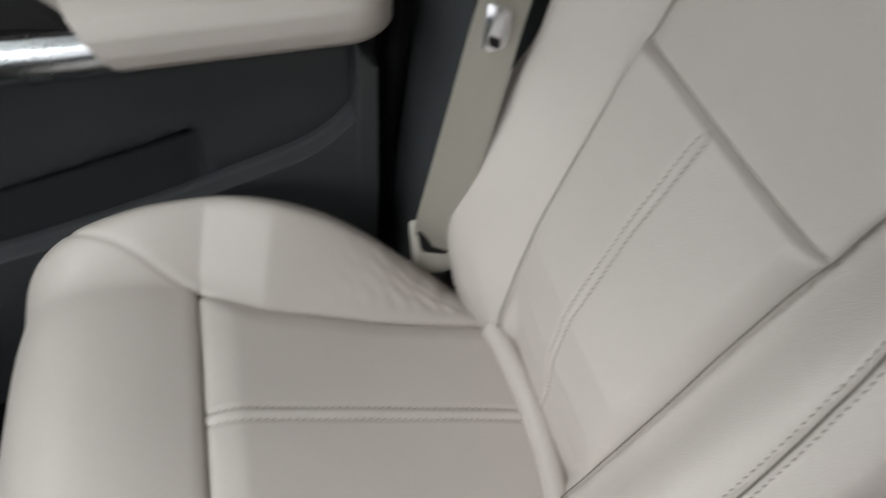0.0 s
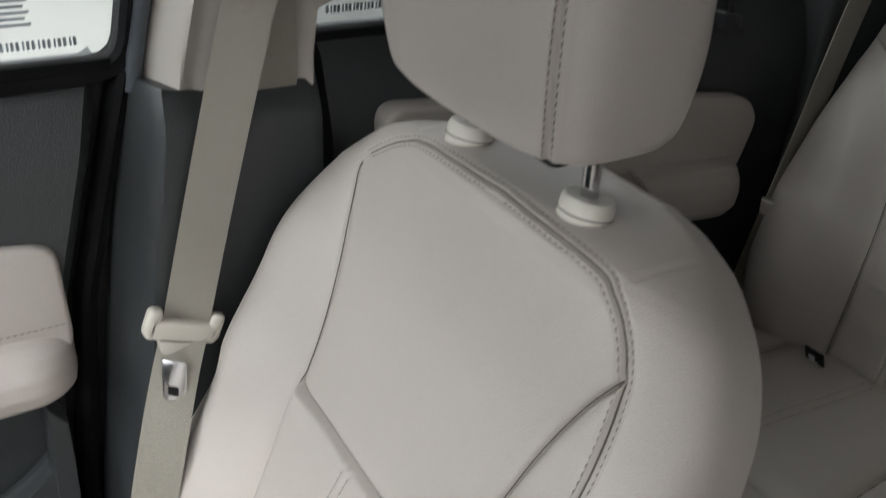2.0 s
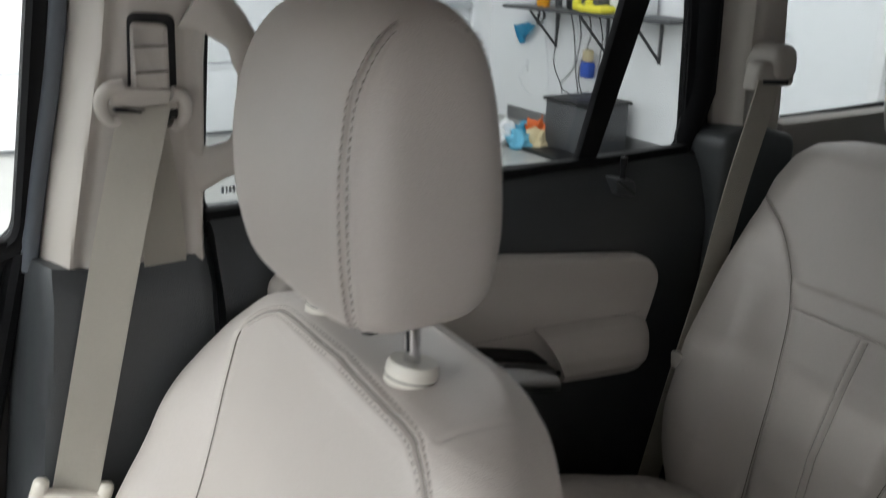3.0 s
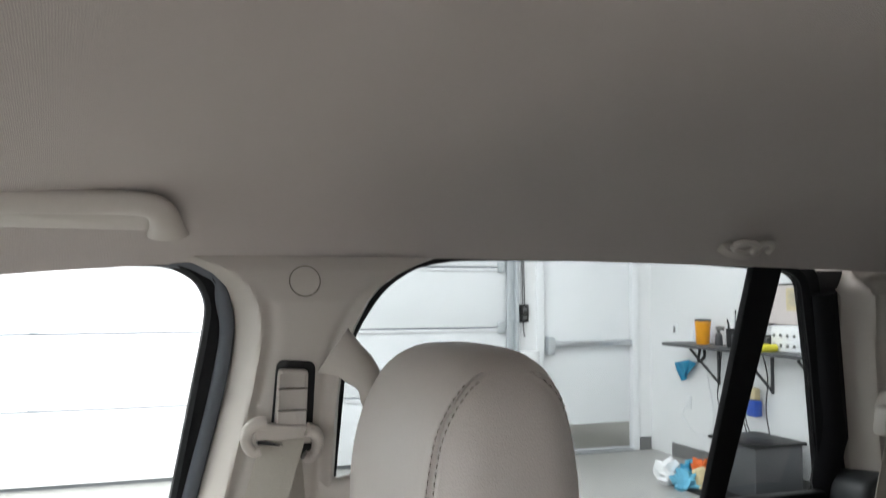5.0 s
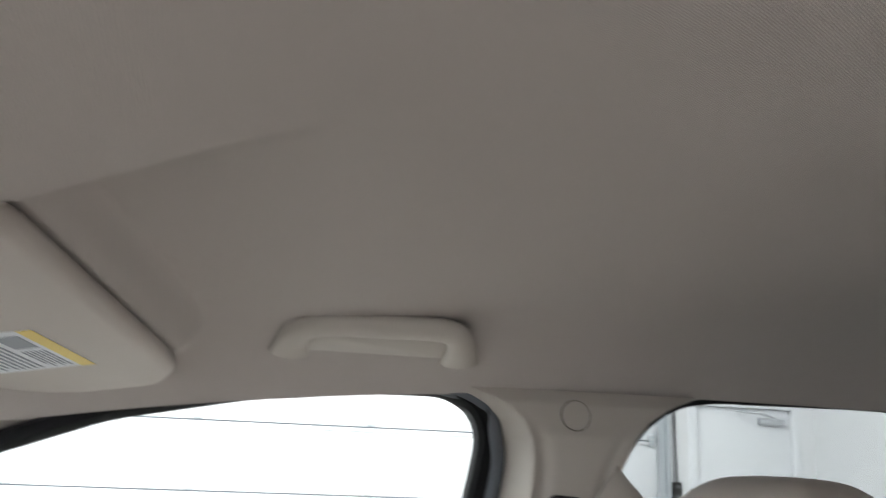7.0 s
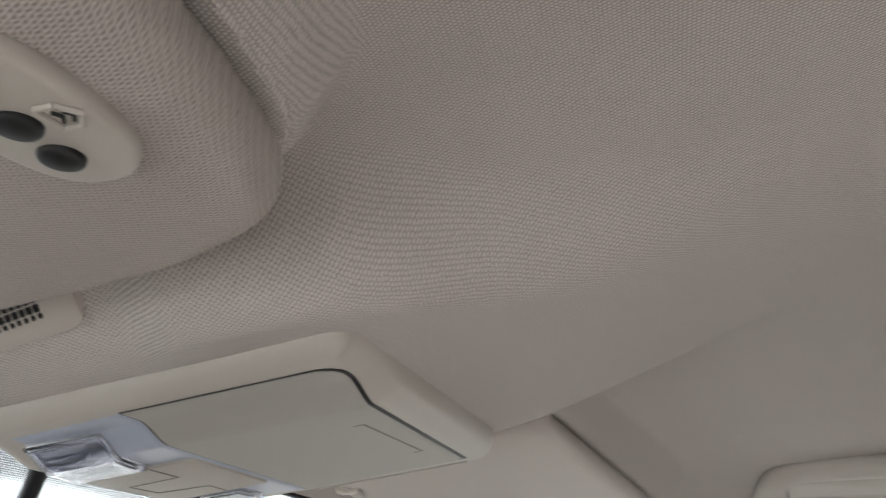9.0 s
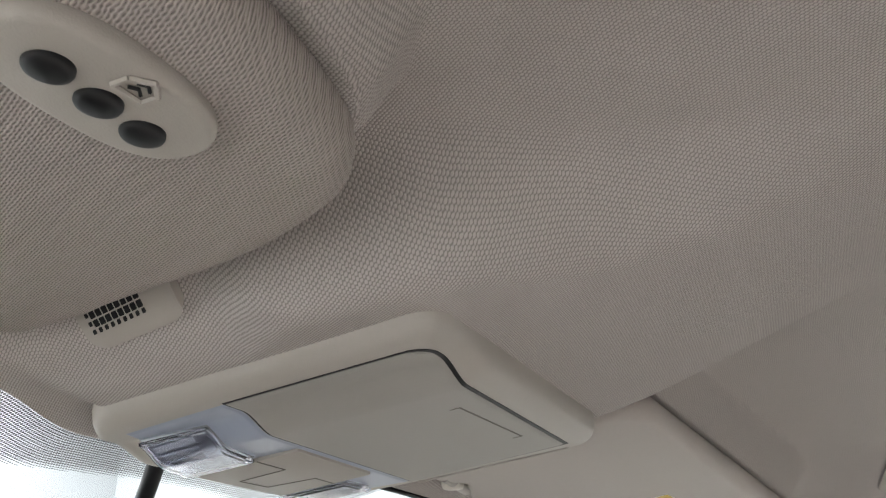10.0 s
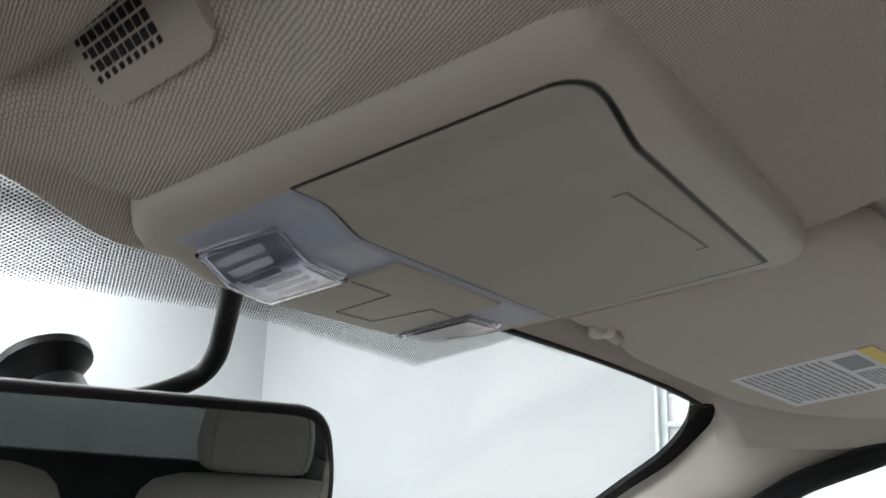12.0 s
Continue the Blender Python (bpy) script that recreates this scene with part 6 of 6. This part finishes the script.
def con_prism(name, loop, n0, n1, mat, parent, bevel=0.0, r=0.004, label="", seg=2, steps=4):
    """A flat piece between two depths of the console; depths are numbers or functions of the plan."""
    depth = lambda n, x, y: n(x, y) if callable(n) else n
    return part(name, prism(round_loop(loop, r, steps), lambda x, y: (x, y, cz(y, depth(n1, x, y))), lambda x, y: (x, y, cz(y, depth(n0, x, y))), bevel=bevel, seg=seg), mat, parent, label)


HY0, HY1 = 0.587, 0.800


def house_edges(y):
    """Left and right edge of the housing, its plan corners rounded."""
    b = (y - HY0) / (HY1 - HY0)
    xl, xr = -0.122 + 0.004 * b, 0.119 + 0.006 * math.sin(math.pi * min(1.0, b * 0.9)) - 0.006 * b
    r0 = 0.016 * (1 - math.sqrt(max(0.0, 1 - (1 - min(1.0, (y - HY0) / 0.016)) ** 2)))
    r1 = 0.040 * (1 - math.sqrt(max(0.0, 1 - (1 - min(1.0, (HY1 - y) / 0.034)) ** 2)))
    return xl + r0 + r1, xr - r0 - r1


def house_at(a, b):
    y = HY0 + (HY1 - HY0) * b
    xl, xr = house_edges(y)
    x = xl + (xr - xl) * a
    d = min(x - xl, xr - x, y - HY0, HY1 - y)
    rim = 0.013 * (1 - math.sqrt(max(0.0, 1 - (1 - min(1.0, d / 0.014)) ** 2)))
    return (x, y, cz(y, prof(x) - rim))


ea = np.r_[np.linspace(0, 0.08, 12), np.linspace(0.1, 0.3, 24), np.linspace(0.33, 0.9, 16), np.linspace(0.92, 1, 12)]
v, f = slab(house_at, ea, np.r_[np.linspace(0, 0.08, 14), np.linspace(0.1, 0.9, 24), np.linspace(0.92, 1, 12)], (0, 0, 0.030))
mesh_part("housing", v, f, BEIGE, oc, "smooth beige console housing", sharp=50)


def patch(name, c, e, mat, parent, label="", bow=0.0, corner=0.0, thick=0.006, edge_drop=0.0007):
    """A thin panel that follows the profile; c: its plan corners, in order."""
    c = [np.array(q, float) for q in c]

    def at(a, b):
        p = (c[0] * (1 - a) + c[1] * a) * (1 - b) + (c[3] * (1 - a) + c[2] * a) * b
        da, db = min(a, 1 - a) * np.linalg.norm(c[1] - c[0]), min(b, 1 - b) * np.linalg.norm(c[3] - c[0])
        drop = edge_drop * (1 - float(ss(0, 0.0022, min(da, db))))
        if corner and a < 0.3 and b < 0.3 and da < corner and db < corner:
            # the driver's-side rear corner is rounded in plan
            q = math.hypot(corner - da, corner - db) / corner
            if q > 1:
                k = 1 / q
                p = p + (c[1] - c[0]) / np.linalg.norm(c[1] - c[0]) * (corner - da) * (1 - k) + (c[3] - c[0]) / np.linalg.norm(c[3] - c[0]) * (corner - db) * (1 - k)
        return (p[0], p[1] + bow * math.sin(math.pi * a) * b, cz(p[1], prof(p[0]) + e - drop))

    ua = np.unique(np.r_[np.linspace(0, 0.06, 12), np.linspace(0.06, 0.28, 30), np.linspace(0.28, 0.94, 24), np.linspace(0.94, 1, 10)])
    ub = np.unique(np.r_[np.linspace(0, 0.09, 12), np.linspace(0.09, 0.91, 20), np.linspace(0.91, 1, 12)])
    v, f = slab(at, ua, ub, (0, 0, thick))
    return mesh_part(name, v, f, mat, parent, label)


LID = [(-0.1030, 0.6020), (0.0935, 0.6045), (0.1035, 0.7150), (-0.1015, 0.7085)]
GAP = [(-0.1043, 0.5998), (0.0962, 0.6022), (0.1047, 0.7163), (-0.1028, 0.7098)]
patch("bin_gap", GAP, 0.0004, BLACK, oc, "dark shut line", corner=0.012, edge_drop=0.0)
lid = patch("bin_lid", LID, 0.0014, LID_BEIGE, oc, "matt beige storage lid with a finger slot", corner=0.0115)
for c in ([(-0.034, 0.6165), (0.049, 0.6145), (0.049, 0.6157), (-0.034, 0.6177)], [(-0.034, 0.6165), (-0.0328, 0.6165), (-0.0328, 0.6225), (-0.034, 0.6225)], [(0.0478, 0.6145), (0.049, 0.6145), (0.049, 0.6205), (0.0478, 0.6205)]):
    con_prism("finger_slot", c, 0.01, lift(0.0015), SEAM, lid, 0.0, 0.0002)
# raised bead along the passenger edge of the housing
v, f = sweep([(0.1075 + 0.004 * t, 0.606 + 0.108 * t, cz(0.606 + 0.108 * t, prof(0.108) - 0.0002)) for t in np.linspace(0, 1, 12)], circle(0.0011, 8))
mesh_part("edge_bead", v, f, BEIGE, oc)
# lamp surround panel with both lamps and the switch bank
patch("lamp_panel", [(-0.101, 0.7105), (0.1035, 0.7172), (0.092, 0.786), (-0.098, 0.774)], 0.0007, LENS_GREY, oc, "grey translucent lamp surround", bow=0.012)
bank = con_prism("switch_bank", [(-0.031, 0.7155), (0.0545, 0.7185), (0.0575, 0.7885), (-0.029, 0.7865)], 0.004, lift(0.0024), BEIGE, oc, 0.0008, 0.002, "beige sunroof switch bank")
for a in ([(-0.030, 0.7425), (-0.002, 0.7435)], [(-0.002, 0.7435), (0.0, 0.777)], [(0.0, 0.777), (0.027, 0.7765)], [(0.027, 0.7765), (0.032, 0.745)], [(0.032, 0.745), (0.0565, 0.7462)]):
    (x0, y0), (x1, y1) = a
    t = np.array((x1 - x0, y1 - y0))
    t = t / np.linalg.norm(t) * 0.0004
    con_prism("switch_line", [(x0 - t[1], y0 + t[0]), (x1 - t[1], y1 + t[0]), (x1 + t[1], y1 - t[0]), (x0 + t[1], y0 - t[0])], 0.004, lift(0.0027), SEAM, bank, 0, 0.0001)
for loop in ([(-0.084, 0.734), (-0.0335, 0.742), (-0.0335, 0.787), (-0.086, 0.776)], [(0.0600, 0.7405), (0.091, 0.7395), (0.088, 0.7805), (0.0600, 0.7870)]):
    L2 = patch("map_lamp", loop, 0.0012, BULB, oc, "clear map lamp lens over a silver reflector", thick=0.003)
    patch("lens", loop, 0.0042, LENS, L2, thick=0.0016)
    x0, x1 = loop[0][0], loop[1][0]
    for k in range(6):
        xx = x0 + (x1 - x0) * (0.10 + 0.14 * k)
        y0 = 0.747 + 0.002 * (k % 3)
        con_prism("facet", [(xx, y0), (xx + 0.0036, y0 + 0.001), (xx + 0.0046, 0.773 - 0.002 * (k % 2)), (xx + 0.0012, 0.774)], lift(0.0), lambda x, y, q=xx: prof(x) + 0.0013 + 0.18 * max(0.0, x - q), BULB, L2, 0.0, 0.0006)

# passenger sun visor



pvs = thing("sun_visor", (0.36, 0.63, 1.59), "beige passenger sun visor with a white warning label", "sun visor")
part("board", prism(round_loop(PV, 0.018, 5), lambda x, y: (x, y, pvz(x, y)), lambda x, y: (x, y, pvz(x, y) + 0.020), bevel=0.0085, seg=5), VISOR_SMOOTH, pvs, "smooth beige visor board")
v, f = sweep([(0.24, 0.756, pvz(0.24, 0.756) + 0.004), (0.285, 0.756, pvz(0.285, 0.756) + 0.004)], circle(0.005, 12))
mesh_part("pivot_pin", v, f, BEIGE, pvs)
part("visor_clip", box(0.256, 0.270, 0.750, 0.768, pvz(0.26, 0.755) - 0.002, 1.602, bevel=0.004, seg=3), BEIGE_PALE, None, "pale visor clip on the roof", "visor clip")
LB = lambda a, b: (0.42 + 0.117 * a - 0.046 * b, 0.716 - 0.026 * a - 0.118 * b)


def lab_quad(name, a0, a1, b0, b1, mat, parent, lift):
    c = [LB(a0, b0), LB(a1, b0), LB(a1, b1), LB(a0, b1)]
    return part(name, prism(c, lambda x, y: (x, y, pvz(x, y) - lift), lambda x, y: (x, y, pvz(x, y) - lift + 0.0004)), mat, parent)


lab = lab_quad("warning_label", 0, 1, 0, 0.98, PAPER, pvs, 0.0006)
lab_quad("yellow_strip", 0, 1, 0.88, 0.98, YELLOW, lab, 0.0011)
rng = random.Random(7)
for k in range(13):
    b, a = 0.06 + 0.046 * k, 0.05
    while a < 0.88:
        w = min(0.10 + 0.16 * rng.random(), 0.93 - a)
        lab_quad("print_bar", a, a + w, b, b + 0.015, INK, lab, 0.0011)
        a += w + 0.022
for k in range(6):
    b, a = 0.68 + 0.03 * k, 0.48
    while a < 0.86:
        w = min(0.08 + 0.14 * rng.random(), 0.93 - a)
        lab_quad("print_bar", a, a + w, b, b + 0.011, INK, lab, 0.0011)
        a += w + 0.02
lab_quad("pictogram", 0.1, 0.40, 0.68, 0.84, INK, lab, 0.0011)

# driver's sun visor with opener buttons



dvs = thing("sun_visor", (-0.4, 0.65, 1.6), "beige driver's sun visor with three black buttons", "sun visor")
part("board", prism(round_loop(DV, 0.02, 5), lambda x, y: (x, y, dvz(x, y)), lambda x, y: (x, y, dvz(x, y) + 0.024), bevel=0.0105, seg=5), VISOR_CLOTH, dvs, "cloth-covered visor board")
oval = [(-0.3041 + 0.0321 * math.copysign(abs(math.cos(a)) ** 0.8, math.cos(a)), 0.5837 + 0.0177 * math.copysign(abs(math.sin(a)) ** 0.85, math.sin(a)) + 0.03 * 0.0321 * math.cos(a)) for a in np.linspace(0, 2 * math.pi, 40, endpoint=False)]
hp = part("button_panel", prism(oval, lambda x, y: (x, y, dvz(x, y) - 0.005), lambda x, y: (x, y, dvz(x, y) + 0.002), bevel=0.0028, seg=4), BEIGE, dvs, "oval beige plastic button panel")
for x, y in ((-0.3197, 0.5835), (-0.3042, 0.5850), (-0.2888, 0.5863)):
    v, f = lathe([(0.0055, -0.001), (0.0055, 0.0010), (0.0051, 0.0017), (0.0038, 0.0023), (0.0005, 0.0026)], 28, (x, y, dvz(x, y) - 0.0048), pose(0, 0, 0, 180) @ Matrix.Diagonal((1.06, 1, 1, 1)))
    mesh_part("button", v, f, BLACK, hp, "glossy black button")
# raised house mark
hx, hy = -0.3040, 0.5735
for a, b in (((-0.0045, 0.003), (-0.0045, -0.002)), ((-0.0045, -0.002), (0, -0.0055)), ((0, -0.0055), (0.0045, -0.002)), ((0.0045, -0.002), (0.0045, 0.003)), ((0.0045, 0.003), (-0.0045, 0.003))):
    p, q = (hx + a[0], hy + a[1]), (hx + b[0], hy + b[1])
    v, f = sweep([(p[0], p[1], dvz(*p) - 0.0055), (q[0], q[1], dvz(*q) - 0.0055)], circle(0.0008, 6))
    mesh_part("house_mark", v, f, BEIGE, hp)
for k in (-0.0014, 0.0014):
    v, f = sweep([(hx - 0.002, hy - 0.0005 + k, dvz(hx, hy) - 0.0054), (hx, hy - 0.002 + k, dvz(hx, hy) - 0.0054), (hx + 0.002, hy - 0.0005 + k, dvz(hx, hy) - 0.0054)], circle(0.0005, 6))
    mesh_part("house_mark", v, f, BLACK, hp, "fine dark wave mark")
# microphone grille
mg = thing("microphone_grille", (-0.155, 0.73, 1.605), "beige microphone grille on the headliner", "grille")


def mz(x, y, n=0.006):
    return rz(x, y) - n


v, f = slab(lambda a, b: (-0.197 + 0.0455 * a - 0.004 * (abs(2 * b - 1) ** 8) * a, 0.692 + 0.050 * b, mz(-0.197 + 0.0455 * a, 0.692 + 0.050 * b) + 0.005 * (abs(2 * b - 1) ** 10 + a ** 12) * 0.5), np.linspace(0, 1, 20), np.linspace(0, 1, 24), (0, 0, 0.007))
mesh_part("body", v, f, BEIGE, mg)
for i in range(8):
    for j in range(9):
        x, y = -0.1830 + 0.0031 * i, 0.7085 + 0.0034 * j
        dx, dy = 0.0022, 0.0024
        if i == 7 or j == 8:
            dx, dy = dx * 0.6, dy * 0.6
        part("hole", prism([(x, y), (x + dx, y), (x + dx, y + dy), (x, y + dy)], lambda a, b: (a, b, mz(a, b, 0.0066)), lambda a, b: (a, b, mz(a, b, 0.0056))), BLACK, mg)

# interior mirror, its mount and cable
mr = thing("interior_mirror", (-0.04, 0.86, 1.49), "black interior mirror on a windscreen mount", "mirror")
MM = pose(-0.096, 0.842, 1.474, 4, 0, -16)
mo = round_loop([(-0.128, -0.034), (0.128, -0.034), (0.134, 0.0), (0.126, 0.038), (-0.126, 0.038), (-0.134, 0.0)], 0.018, 6)
bm = prism(mo, lambda a, b: MM @ Vector((a, -0.012, b)), lambda a, b: MM @ Vector((a * 0.97, 0.022, b * 0.95)), bevel=0.006, seg=3)
part("shell", bm, BLACK, mr, "black plastic mirror shell")
mi = [(a * 0.95, b * 0.84) for a, b in mo]
part("mirror_glass", prism(mi, lambda a, b: MM @ Vector((a, -0.0135, b)), lambda a, b: MM @ Vector((a, -0.011, b))), MIRROR, mr)
v, f = sweep(smooth_path([MM @ Vector((0.0, 0.02, 0.01)), (-0.075, 0.875, 1.505), (-0.07, 0.895, 1.515)], 5), circle(0.016, 14))
mesh_part("stalk", v, f, BLACK, mr)
v, f = lathe([(0.021, -0.002), (0.021, 0.002), (0.018, 0.005), (0.012, 0.014)], 28, screen(-0.075, 0.075), pose(0, 0, 0, 180 - 31))
mesh_part("mount", v, f, BLACK, mr)
v, f = sweep(smooth_path([(-0.034, 0.800, 1.582), (-0.032, 0.812, 1.566), (-0.022, 0.828, 1.548), (-0.014, 0.842, 1.534), (-0.016, 0.852, 1.524), (-0.035, 0.858, 1.514), (-0.065, 0.858, 1.505)], 8), circle(0.0055, 12))
mesh_part("cable", v, f, BLACK, mr, "black ribbed mirror cable")
